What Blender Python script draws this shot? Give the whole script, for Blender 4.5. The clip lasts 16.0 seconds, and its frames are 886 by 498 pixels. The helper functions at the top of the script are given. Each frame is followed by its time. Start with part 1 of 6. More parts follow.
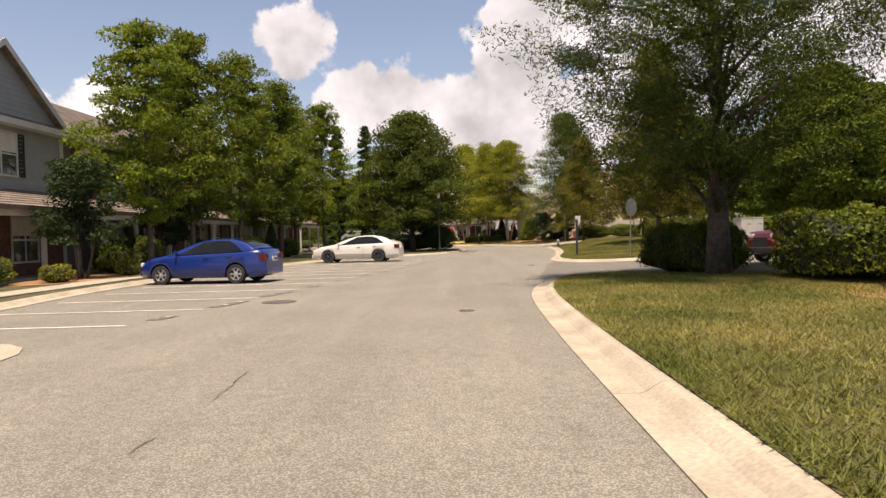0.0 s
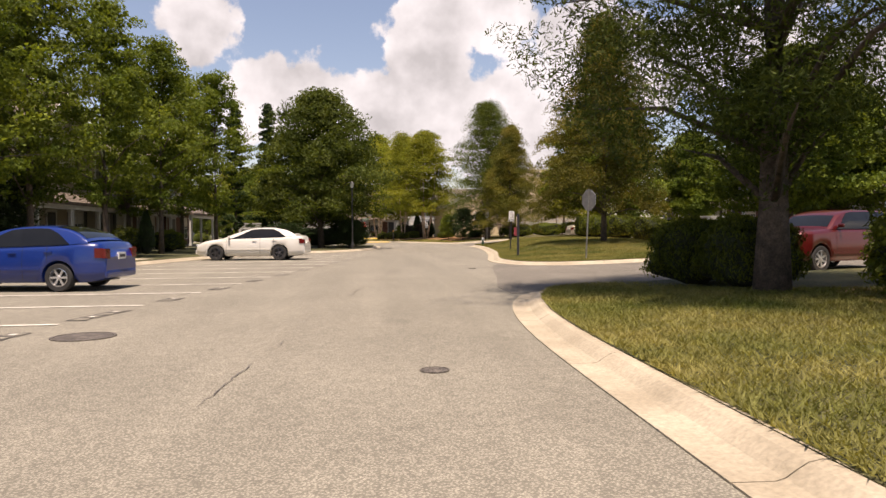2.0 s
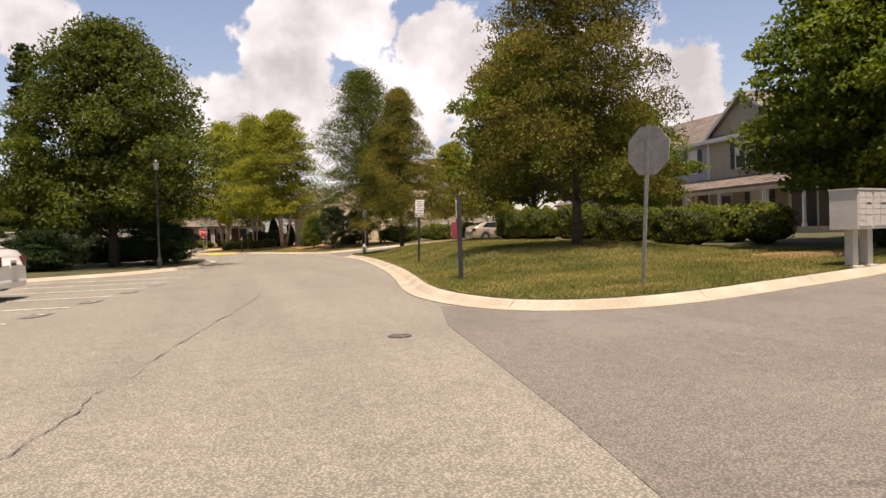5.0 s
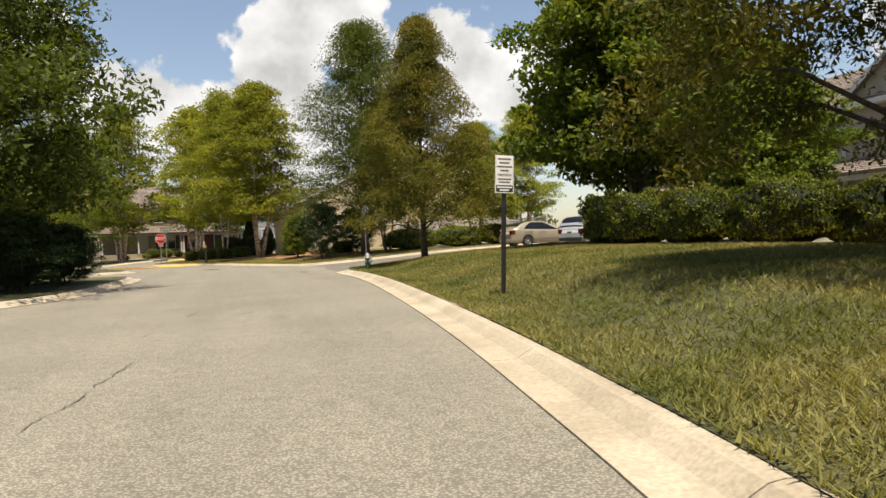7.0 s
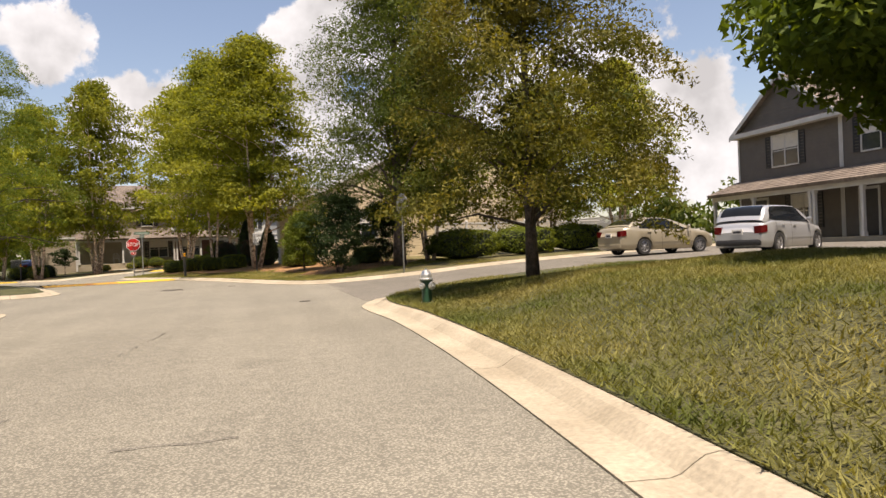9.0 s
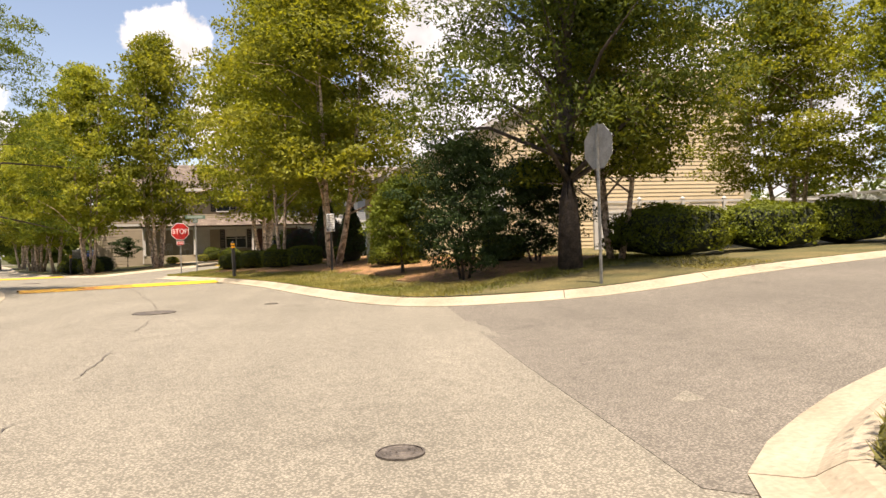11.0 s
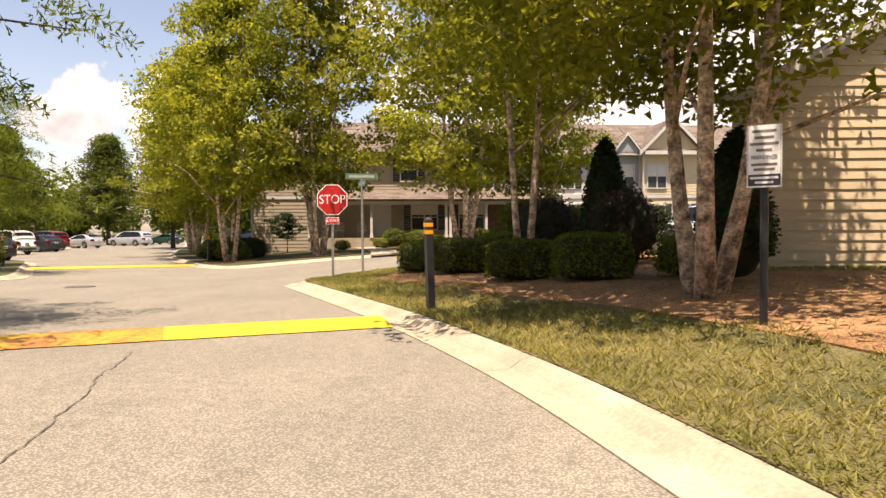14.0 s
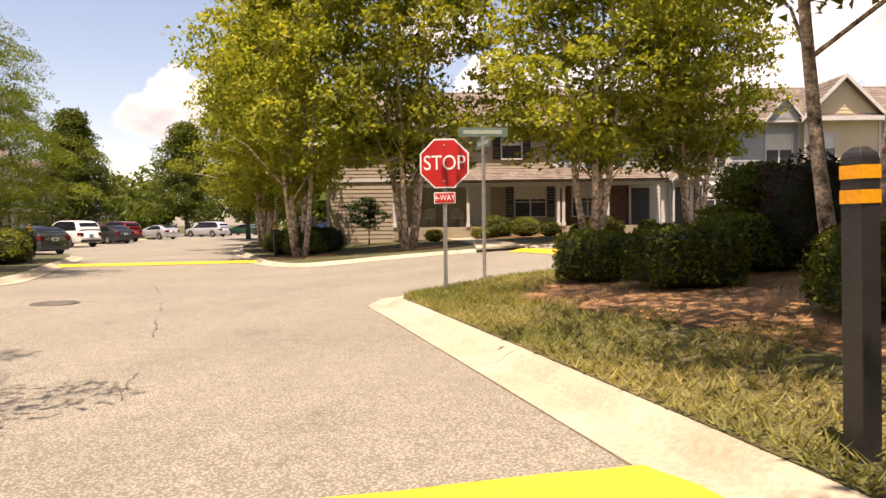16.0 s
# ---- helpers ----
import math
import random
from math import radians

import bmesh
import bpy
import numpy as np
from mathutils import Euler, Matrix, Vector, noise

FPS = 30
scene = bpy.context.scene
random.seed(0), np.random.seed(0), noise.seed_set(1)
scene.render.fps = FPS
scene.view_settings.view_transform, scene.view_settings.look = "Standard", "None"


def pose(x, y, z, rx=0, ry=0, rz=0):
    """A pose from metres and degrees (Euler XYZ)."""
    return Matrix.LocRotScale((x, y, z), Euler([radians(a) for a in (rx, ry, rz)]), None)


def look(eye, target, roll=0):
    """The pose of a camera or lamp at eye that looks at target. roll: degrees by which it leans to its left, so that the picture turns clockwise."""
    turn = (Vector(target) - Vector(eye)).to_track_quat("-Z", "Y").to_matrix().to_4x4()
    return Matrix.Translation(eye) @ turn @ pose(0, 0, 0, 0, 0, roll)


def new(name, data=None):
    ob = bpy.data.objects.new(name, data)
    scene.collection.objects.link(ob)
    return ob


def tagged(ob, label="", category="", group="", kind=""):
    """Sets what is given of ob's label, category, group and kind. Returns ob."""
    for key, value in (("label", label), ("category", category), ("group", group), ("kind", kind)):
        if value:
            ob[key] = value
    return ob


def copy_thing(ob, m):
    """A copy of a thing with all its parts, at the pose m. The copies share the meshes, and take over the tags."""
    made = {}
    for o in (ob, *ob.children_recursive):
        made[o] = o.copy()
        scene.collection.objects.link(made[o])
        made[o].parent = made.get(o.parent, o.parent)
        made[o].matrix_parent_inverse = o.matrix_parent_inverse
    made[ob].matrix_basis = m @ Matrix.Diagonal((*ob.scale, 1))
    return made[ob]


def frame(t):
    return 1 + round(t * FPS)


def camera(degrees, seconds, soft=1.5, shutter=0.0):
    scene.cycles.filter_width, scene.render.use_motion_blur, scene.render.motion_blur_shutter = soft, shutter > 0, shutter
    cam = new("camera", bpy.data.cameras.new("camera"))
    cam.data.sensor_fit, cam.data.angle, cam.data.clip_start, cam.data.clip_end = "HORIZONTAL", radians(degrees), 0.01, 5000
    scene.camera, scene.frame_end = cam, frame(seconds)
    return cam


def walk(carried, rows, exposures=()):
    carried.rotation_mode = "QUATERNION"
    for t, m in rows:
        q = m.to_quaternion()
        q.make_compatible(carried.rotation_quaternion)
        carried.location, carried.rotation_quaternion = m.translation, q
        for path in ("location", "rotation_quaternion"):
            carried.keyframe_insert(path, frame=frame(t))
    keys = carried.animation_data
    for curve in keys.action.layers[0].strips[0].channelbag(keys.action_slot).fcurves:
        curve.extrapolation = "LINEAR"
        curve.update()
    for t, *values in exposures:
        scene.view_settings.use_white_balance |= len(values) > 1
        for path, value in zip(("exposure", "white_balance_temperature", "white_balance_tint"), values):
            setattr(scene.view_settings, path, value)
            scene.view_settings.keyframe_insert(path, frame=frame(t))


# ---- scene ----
cam = camera(65.0, 16.0)
PATH = [
    (0, (2.967, 0.442, 1.309), (2.892, 2.44, 1.27), -1.6),
    (0.5, (2.782, 1.609, 1.285), (2.756, 3.608, 1.228), -1.5),
    (1, (2.655, 2.887, 1.286), (2.688, 4.886, 1.229), -1.0),
    (1.5, (2.498, 4.429, 1.249), (2.607, 6.426, 1.21), -0.6),
    (2, (2.41, 6.359, 1.223), (2.598, 8.349, 1.171), -0.4),
    (2.5, (2.354, 8.393, 1.285), (2.639, 10.372, 1.233), -0.4),
    (3, (2.429, 10.648, 1.237), (2.797, 12.613, 1.186), -0.7),
    (3.5, (2.629, 13.208, 1.188), (3.07, 15.157, 1.117), -1.1),
    (4, (2.846, 15.879, 1.145), (3.36, 17.811, 1.089), -0.6),
    (4.2, (3.04, 16.823, 1.106), (3.568, 18.752, 1.052), -0.9),
    (6.3, (5.074, 29.897, 1.082), (5.677, 31.804, 1.06), -2.3),
    (6.5, (5.292, 31.146, 1.105), (5.889, 33.055, 1.078), -2.6),
    (7, (5.797, 34.485, 1.025), (6.382, 36.397, 1.003), -2.1),
    (7.5, (6.213, 37.929, 1.082), (6.792, 39.843, 1.067), -2.2),
    (8, (6.438, 40.523, 1.131), (7.02, 42.437, 1.12), -2.6),
    (8.2, (6.61, 41.738, 1.105), (7.189, 43.652, 1.102), -2.6),
    (10.3, (8.365, 55.083, 1.048), (8.739, 57.047, 1.043), -1.5),
    (10.5, (8.376, 56.356, 1.063), (8.718, 58.327, 1.058), -1.5),
    (11, (8.383, 59.109, 1.076), (8.644, 61.092, 1.062), -1.8),
    (11.5, (8.260, 61.979, 1.150), (8.432, 63.971, 1.161), -2.0),
    (12, (7.929, 64.824, 1.237), (8.012, 66.822, 1.261), -1.2),
    (12.5, (7.460, 67.519, 1.267), (7.457, 69.519, 1.272), -0.1),
    (13, (6.894, 70.111, 1.266), (6.799, 72.108, 1.219), -0.1),
    (13.5, (6.240, 72.772, 1.254), (6.069, 74.764, 1.190), -0.3),
    (14, (5.618, 75.024, 1.216), (5.367, 77.008, 1.165), -0.4),
    (14.5, (4.856, 77.221, 1.204), (4.537, 79.194, 1.135), -0.7),
    (15, (4.275, 78.791, 1.174), (3.900, 80.754, 1.103), -0.8),
    (15.5, (3.743, 80.091, 1.145), (3.321, 82.045, 1.069), -0.9),
    (16, (3.214, 81.412, 1.124), (2.744, 83.354, 1.046), -0.7),
]
walk(cam, [(t, look(eye, target, roll)) for t, eye, target, roll in PATH], [(0, 0.78, 6950, 20), (4.5, 0.82, 6950, 23), (7, 0.82, 6700, 10), (8.2, 0.83, 6750, 15), (12, 1.26, 7150, 18), (14, 1.24, 7350, 22), (16, 1.24, 7400, 24)])

import mathutils
from mathutils import geometry

# ---- world, sun, exposure ----
scene.view_settings.exposure = 0.0
SUN_WAY = Vector((0.0, -0.27, 0.96)).normalized()
sun = new("sun", bpy.data.lights.new("sun", "SUN"))
sun.data.energy, sun.data.angle, sun.data.color = 5.0, radians(0.55), (1.0, 0.89, 0.74)
sun.matrix_world = look(SUN_WAY * 100, (0, 0, 0))


def azel(az, el):
    a, e = radians(az), radians(el)
    return (math.sin(a) * math.cos(e), math.cos(a) * math.cos(e), math.sin(e))


def make_world():
    w = bpy.data.worlds.new("summer_sky")
    scene.world = w
    w.use_nodes = True
    nt = w.node_tree
    nt.nodes.clear()
    n = nt.nodes.new
    sky = n("ShaderNodeTexSky")
    sky.sky_type, sky.sun_disc = "NISHITA", False
    sky.sun_elevation = math.asin(SUN_WAY.z)
    sky.sun_rotation = math.atan2(SUN_WAY.x, SUN_WAY.y)
    sky.air_density, sky.dust_density, sky.ozone_density = 1.0, 1.0, 1.4
    tc = n("ShaderNodeTexCoord")
    # cumulus heaps: centres on the sky, broken up by noise
    fine = n("ShaderNodeTexNoise")
    fine.inputs["Scale"].default_value, fine.inputs["Detail"].default_value, fine.inputs["Roughness"].default_value = 9.0, 12.0, 0.58
    nt.links.new(tc.outputs["Generated"], fine.inputs["Vector"])
    heaps = [(-13.8, 15.0, 3.6), (-10, 10.5, 3.2), (-3, 9.5, 4.4), (4.5, 14.5, 4.2), (9, 18, 4.4), (2, 8, 6), (12, 9, 6), (18, 14, 5), (25, 13, 4.5),
             (-27, 8, 4.0), (-24, 5, 5), (-35, 9, 3.2), (34, 10, 6), (-60, 12, 8), (60, 14, 10), (110, 16, 12), (170, 14, 12), (-120, 15, 12)]
    total = None
    for az, el, r in heaps:
        d = n("ShaderNodeVectorMath")
        d.operation = "DISTANCE"
        d.inputs[1].default_value = azel(az, el)
        nt.links.new(tc.outputs["Generated"], d.inputs[0])
        m = n("ShaderNodeMapRange")
        m.inputs[1].default_value, m.inputs[2].default_value = 0.0, radians(r) * 1.75
        m.inputs[3].default_value, m.inputs[4].default_value = 0.62, 0.0
        nt.links.new(d.outputs["Value"], m.inputs[0])
        if total is None:
            total = m.outputs[0]
        else:
            a = n("ShaderNodeMath")
            a.operation = "MAXIMUM"
            nt.links.new(total, a.inputs[0])
            nt.links.new(m.outputs[0], a.inputs[1])
            total = a.outputs[0]
    add = n("ShaderNodeMath")
    add.operation = "ADD"
    nt.links.new(total, add.inputs[0])
    nt.links.new(fine.outputs[0], add.inputs[1])
    cover = n("ShaderNodeMapRange")
    cover.interpolation_type = "SMOOTHSTEP"
    cover.inputs[1].default_value, cover.inputs[2].default_value = 0.75, 0.815
    nt.links.new(add.outputs[0], cover.inputs[0])
    soft = n("ShaderNodeTexNoise")
    soft.inputs["Scale"].default_value, soft.inputs["Detail"].default_value = 11.0, 8.0
    nt.links.new(tc.outputs["Generated"], soft.inputs["Vector"])
    shade = n("ShaderNodeMapRange")
    shade.inputs[1].default_value, shade.inputs[2].default_value = 0.35, 0.65
    shade.inputs[3].default_value, shade.inputs[4].default_value = 7.0, 12.5
    nt.links.new(soft.outputs[0], shade.inputs[0])
    cloud = n("ShaderNodeCombineColor")
    warm = n("ShaderNodeMath")
    warm.operation = "MULTIPLY"
    warm.inputs[1].default_value = 1.0
    nt.links.new(shade.outputs[0], warm.inputs[0])
    for k in range(3):
        nt.links.new(warm.outputs[0], cloud.inputs[k])
    mix = n("ShaderNodeMix")
    mix.data_type = "RGBA"
    nt.links.new(cover.outputs[0], mix.inputs[0])
    # summer haze: a paler, brighter blue than clear air
    haze = n("ShaderNodeMix")
    haze.data_type, haze.blend_type = "RGBA", "MULTIPLY"
    haze.inputs[0].default_value, haze.inputs[7].default_value = 1.0, (2.05, 1.86, 1.70, 1)
    nt.links.new(sky.outputs[0], haze.inputs[6])
    nt.links.new(haze.outputs[2], mix.inputs[6])
    nt.links.new(cloud.outputs[0], mix.inputs[7])
    bg = n("ShaderNodeBackground")
    bg.inputs["Strength"].default_value = 0.05
    nt.links.new(mix.outputs[2], bg.inputs["Color"])
    out = n("ShaderNodeOutputWorld")
    nt.links.new(bg.outputs[0], out.inputs["Surface"])


make_world()

# ---- materials ----
MATS = {}


def mat(name, color, rough=0.7, vary=0.15, scale=3.0, fine=40.0, bump=0.0, metal=0.0, spec=0.5, tint=None, thin=0.0, rand=0.0, coat=0.0, bump_scale=None, grain=None):
    """A surface: base colour varied at two scales and from piece to piece, with fine relief."""
    if name in MATS:
        return MATS[name]
    m = bpy.data.materials.new(name)
    MATS[name] = m
    m.use_nodes = True
    nt = m.node_tree
    b = nt.nodes["Principled BSDF"]
    b.inputs["Roughness"].default_value, b.inputs["Metallic"].default_value = rough, metal
    b.inputs["Specular IOR Level"].default_value = spec
    b.inputs["Coat Weight"].default_value = coat
    n, link = nt.nodes.new, nt.links.new
    tc = n("ShaderNodeTexCoord")
    big, small = n("ShaderNodeTexNoise"), n("ShaderNodeTexNoise")
    for t, s, d in ((big, scale, 4.0), (small, fine, 3.0)):
        t.inputs["Scale"].default_value, t.inputs["Detail"].default_value = s, d
        link(tc.outputs["Object"], t.inputs["Vector"])
    ramp = n("ShaderNodeMix")
    ramp.data_type = "RGBA"
    c = Vector(color)
    other = Vector(tint) if tint else c * (1 + 2.2 * vary)
    ramp.inputs[6].default_value = (*(c * (1 - vary)), 1)
    ramp.inputs[7].default_value = (*other, 1)
    a = n("ShaderNodeMapRange")
    a.inputs[1].default_value, a.inputs[2].default_value = 0.3, 0.7
    link(big.outputs[0], a.inputs[0])
    link(a.outputs[0], ramp.inputs[0])
    hsv = n("ShaderNodeHueSaturation")
    v = n("ShaderNodeMapRange")
    v.inputs[1].default_value, v.inputs[2].default_value = 0.3, 0.7
    v.inputs[3].default_value, v.inputs[4].default_value = 1 - (grain or vary), 1 + (grain or vary)
    link(small.outputs[0], v.inputs[0])
    value = v.outputs[0]
    if rand:
        info, geo = n("ShaderNodeObjectInfo"), n("ShaderNodeNewGeometry")
        s = n("ShaderNodeMath")
        s.operation = "ADD"
        link(info.outputs["Random"], s.inputs[0])
        link(geo.outputs["Random Per Island"], s.inputs[1])
        r = n("ShaderNodeMapRange")
        r.inputs[1].default_value, r.inputs[2].default_value = 0.0, 2.0
        r.inputs[3].default_value, r.inputs[4].default_value = 1 - rand, 1 + rand
        link(s.outputs[0], r.inputs[0])
        x = n("ShaderNodeMath")
        x.operation = "MULTIPLY"
        link(value, x.inputs[0])
        link(r.outputs[0], x.inputs[1])
        value = x.outputs[0]
    link(ramp.outputs[2], hsv.inputs["Color"])
    link(value, hsv.inputs["Value"])
    link(hsv.outputs[0], b.inputs["Base Color"])
    if bump:
        bp = n("ShaderNodeBump")
        bp.inputs["Strength"].default_value, bp.inputs["Distance"].default_value = bump, 0.02
        if bump_scale:
            t = n("ShaderNodeTexNoise")
            t.inputs["Scale"].default_value, t.inputs["Detail"].default_value = bump_scale, 2.0
            link(tc.outputs["Object"], t.inputs["Vector"])
            link(t.outputs[0], bp.inputs["Height"])
        else:
            link(small.outputs[0], bp.inputs["Height"])
        link(bp.outputs[0], b.inputs["Normal"])
    if thin:
        tr, mx, out = n("ShaderNodeBsdfTranslucent"), n("ShaderNodeMixShader"), nt.nodes["Material Output"]
        yellow = n("ShaderNodeMix")
        yellow.data_type, yellow.blend_type = "RGBA", "MULTIPLY"
        yellow.inputs[0].default_value, yellow.inputs[7].default_value = 1.0, (1.25, 1.15, 0.45, 1)
        link(hsv.outputs[0], yellow.inputs[6])
        link(yellow.outputs[2], tr.inputs["Color"])
        mx.inputs[0].default_value = thin
        link(b.outputs[0], mx.inputs[1])
        link(tr.outputs[0], mx.inputs[2])
        link(mx.outputs[0], out.inputs["Surface"])
    return m


def leaf_mat(name, c, tint, rand=0.5, thin=0.36):
    return mat(name, c, rough=0.62, vary=0.22, scale=0.55, fine=6.0, tint=tint, thin=thin, rand=rand, spec=0.16)


def asphalt(name, base, seam):
    """Worn asphalt: pale stones in dark binder, blotches, tyre polish and old stains."""
    m = bpy.data.materials.new(name)
    m.use_nodes = True
    nt = m.node_tree
    n, link = nt.nodes.new, nt.links.new
    b = nt.nodes["Principled BSDF"]
    b.inputs["Specular IOR Level"].default_value = 0.3
    tc = n("ShaderNodeTexCoord")

    def field(kind, scale, lo, hi, to0, to1, detail=3.0, stretch=None):
        t = n(kind)
        t.inputs["Scale"].default_value = scale
        if kind == "ShaderNodeTexNoise":
            t.inputs["Detail"].default_value = detail
        src = tc.outputs["Object"]
        if stretch:
            mp = n("ShaderNodeMapping")
            mp.inputs["Rotation"].default_value = (0, 0, radians(seam))
            mp.inputs["Scale"].default_value = stretch
            link(src, mp.inputs["Vector"])
            src = mp.outputs[0]
        link(src, t.inputs["Vector"])
        r = n("ShaderNodeMapRange")
        r.inputs[1].default_value, r.inputs[2].default_value = lo, hi
        r.inputs[3].default_value, r.inputs[4].default_value = to0, to1
        link(t.outputs[0], r.inputs[0])
        return t, r.outputs[0]

    stones, a = field("ShaderNodeTexVoronoi", 62.0, 0.15, 0.62, 1.30, 0.62)
    grit, c = field("ShaderNodeTexNoise", 150.0, 0.3, 0.7, 0.78, 1.22)
    _, d = field("ShaderNodeTexNoise", 7.0, 0.3, 0.7, 0.90, 1.10, 6.0)
    _, e = field("ShaderNodeTexNoise", 0.45, 0.3, 0.7, 0.90, 1.10, 5.0)
    _, f = field("ShaderNodeTexNoise", 1.0, 0.35, 0.65, 0.93, 1.06, 4.0, (1.1, 0.05, 1.0))
    _, g = field("ShaderNodeTexNoise", 0.9, 0.60, 0.72, 1.0, 0.80, 6.0)
    value = a
    for other in (c, d, e, f, g):
        x = n("ShaderNodeMath")
        x.operation = "MULTIPLY"
        link(value, x.inputs[0])
        link(other, x.inputs[1])
        value = x.outputs[0]
    hsv = n("ShaderNodeHueSaturation")
    hsv.inputs["Color"].default_value = (*base, 1)
    link(value, hsv.inputs["Value"])
    link(hsv.outputs[0], b.inputs["Base Color"])
    b.inputs["Roughness"].default_value = 0.9
    bp = n("ShaderNodeBump")
    bp.inputs["Strength"].default_value, bp.inputs["Distance"].default_value = 0.35, 0.004
    link(stones.outputs[0], bp.inputs["Height"])
    bp.invert = True
    link(bp.outputs[0], b.inputs["Normal"])
    return m


ASPHALT = asphalt("aged_asphalt", (0.216, 0.204, 0.166), 10)
CONCRETE = mat("kerb_concrete", (0.31, 0.267, 0.192), 0.9, 0.16, 1.2, 30.0, bump=0.3, grain=0.15, tint=(0.372, 0.329, 0.248))
GRASS = mat("lawn_grass", (0.034, 0.044, 0.010), 0.9, 0.25, 0.7, 38.0, bump=1.0, tint=(0.082, 0.076, 0.026), grain=0.7)
BLADE = leaf_mat("grass_blade", (0.105, 0.135, 0.028), (0.24, 0.215, 0.075), 0.7, 0.35)
GRASS_DRY = mat("dry_lawn", (0.055, 0.062, 0.015), 0.9, 0.25, 0.9, 38.0, bump=1.0, tint=(0.145, 0.118, 0.044), grain=0.65)
BLADE_DRY = leaf_mat("dry_grass_blade", (0.14, 0.165, 0.04), (0.28, 0.245, 0.09), 0.55, 0.4)
MULCH = mat("pine_straw", (0.20, 0.105, 0.042), 0.95, 0.3, 1.6, 35.0, bump=1.0, tint=(0.34, 0.19, 0.085), grain=0.55)
STRAW = mat("straw_litter", (0.26, 0.14, 0.055), 0.9, 0.3, 1.0, 20.0, rand=0.6, tint=(0.50, 0.30, 0.14))
WHITE_LINE = mat("line_paint", (0.504, 0.483, 0.434), 0.8, 0.14, 4.0, 30.0, bump=0.2)
YELLOW = mat("hump_paint", (0.47, 0.315, 0.012), 0.8, 0.10, 1.5, 30.0, bump=0.4, tint=(0.54, 0.37, 0.025), grain=0.2)
YELLOW_WORN = mat("hump_paint_worn", (0.47, 0.31, 0.015), 0.85, 0.12, 1.7, 14.0, bump=0.4, tint=(0.24, 0.10, 0.03), grain=0.3)
PRINT = mat("faded_print", (0.16, 0.13, 0.11), 0.6, 0.2, 20.0, 90.0)
TAR = mat("crack_seal", (0.07, 0.063, 0.055), 0.7, 0.3, 5.0, 40.0)
IRON = mat("cast_iron", (0.09, 0.08, 0.07), 0.65, 0.3, 8.0, 60.0, bump=0.5, metal=0.4)
BARK = mat("brown_bark", (0.066, 0.051, 0.039), 0.95, 0.35, 6.0, 30.0, bump=1.0)
BIRCH = mat("peeling_birch_bark", (0.095, 0.055, 0.036), 0.9, 0.3, 8.0, 30.0, bump=1.0, tint=(0.80, 0.62, 0.46), grain=0.5)
L_BRIGHT = leaf_mat("leaf_bright", (0.080, 0.126, 0.0152), (0.16, 0.20, 0.0266), 0.55, 0.44)
L_BIRCH = leaf_mat("leaf_birch", (0.16, 0.205, 0.022), (0.30, 0.31, 0.045), 0.55, 0.52)
L_OAK = leaf_mat("leaf_oak", (0.068, 0.105, 0.016), (0.120, 0.150, 0.028), 0.5, 0.42)
L_WILLOW = leaf_mat("leaf_willow_oak", (0.05, 0.082, 0.014), (0.092, 0.12, 0.024), 0.55, 0.32)
L_MAPLE = leaf_mat("leaf_maple", (0.07, 0.122, 0.016), (0.15, 0.19, 0.024), 0.5, 0.42)
L_BRONZE = leaf_mat("leaf_bronze", (0.055, 0.080, 0.0152), (0.19, 0.165, 0.032), 0.5, 0.42)
L_DARK = leaf_mat("leaf_dark", (0.0228, 0.0418, 0.01368), (0.0418, 0.0684, 0.0228), 0.4, 0.25)
L_HEDGE = leaf_mat("leaf_hedge", (0.085, 0.118, 0.014), (0.165, 0.19, 0.024), 0.6, 0.36)
L_LIME = leaf_mat("leaf_lime", (0.1581, 0.1763, 0.02128), (0.231, 0.2189, 0.0304), 0.4, 0.35)
L_PURPLE = leaf_mat("leaf_purple", (0.0456, 0.0266, 0.0228), (0.0684, 0.0456, 0.0304), 0.4, 0.25)
# near-black colour stands in for the shade inside bushes
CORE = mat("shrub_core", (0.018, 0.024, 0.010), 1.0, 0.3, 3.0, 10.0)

# buildings, vehicles, street furniture
WHITE = mat("white_trim", (0.5032, 0.4964, 0.476), 0.55, 0.05, 2.0, 20.0)
SID_GREY = mat("grey_siding", (0.2635, 0.2762, 0.2848), 0.6, 0.06, 1.5, 20.0)
SID_TAUPE = mat("taupe_siding", (0.1122, 0.0969, 0.0816), 0.65, 0.08, 1.5, 20.0)
SID_CREAM = mat("cream_siding", (0.518, 0.429, 0.274), 0.6, 0.05, 1.2, 18.0, rand=0.05)
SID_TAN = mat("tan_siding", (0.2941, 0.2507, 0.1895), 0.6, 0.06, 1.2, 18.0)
SID_WHITE = mat("white_siding", (0.576, 0.568, 0.536), 0.6, 0.05, 1.2, 18.0)
BRICK = mat("dark_brick", (0.12, 0.06, 0.045), 0.85, 0.3, 6.0, 25.0, bump=0.4)
SHINGLE = mat("brown_shingle", (0.125, 0.10, 0.082), 0.92, 0.2, 1.2, 9.0, bump=0.5, tint=(0.20, 0.165, 0.135), grain=0.35)
SHUTTER = mat("black_shutter", (0.022, 0.022, 0.024), 0.5, 0.1, 4.0, 30.0)
DOOR = mat("entry_door", (0.035, 0.035, 0.04), 0.45, 0.1, 3.0, 20.0)
GLASS = mat("window_glass", (0.03, 0.036, 0.042), 0.06, 0.2, 0.7, 3.0, spec=0.9)
BLIND = mat("window_blind", (0.55, 0.53, 0.48), 0.8, 0.06, 3.0, 40.0)
RED = mat("stop_red", (0.413, 0.012, 0.009), 0.42, 0.08, 4.0, 30.0)
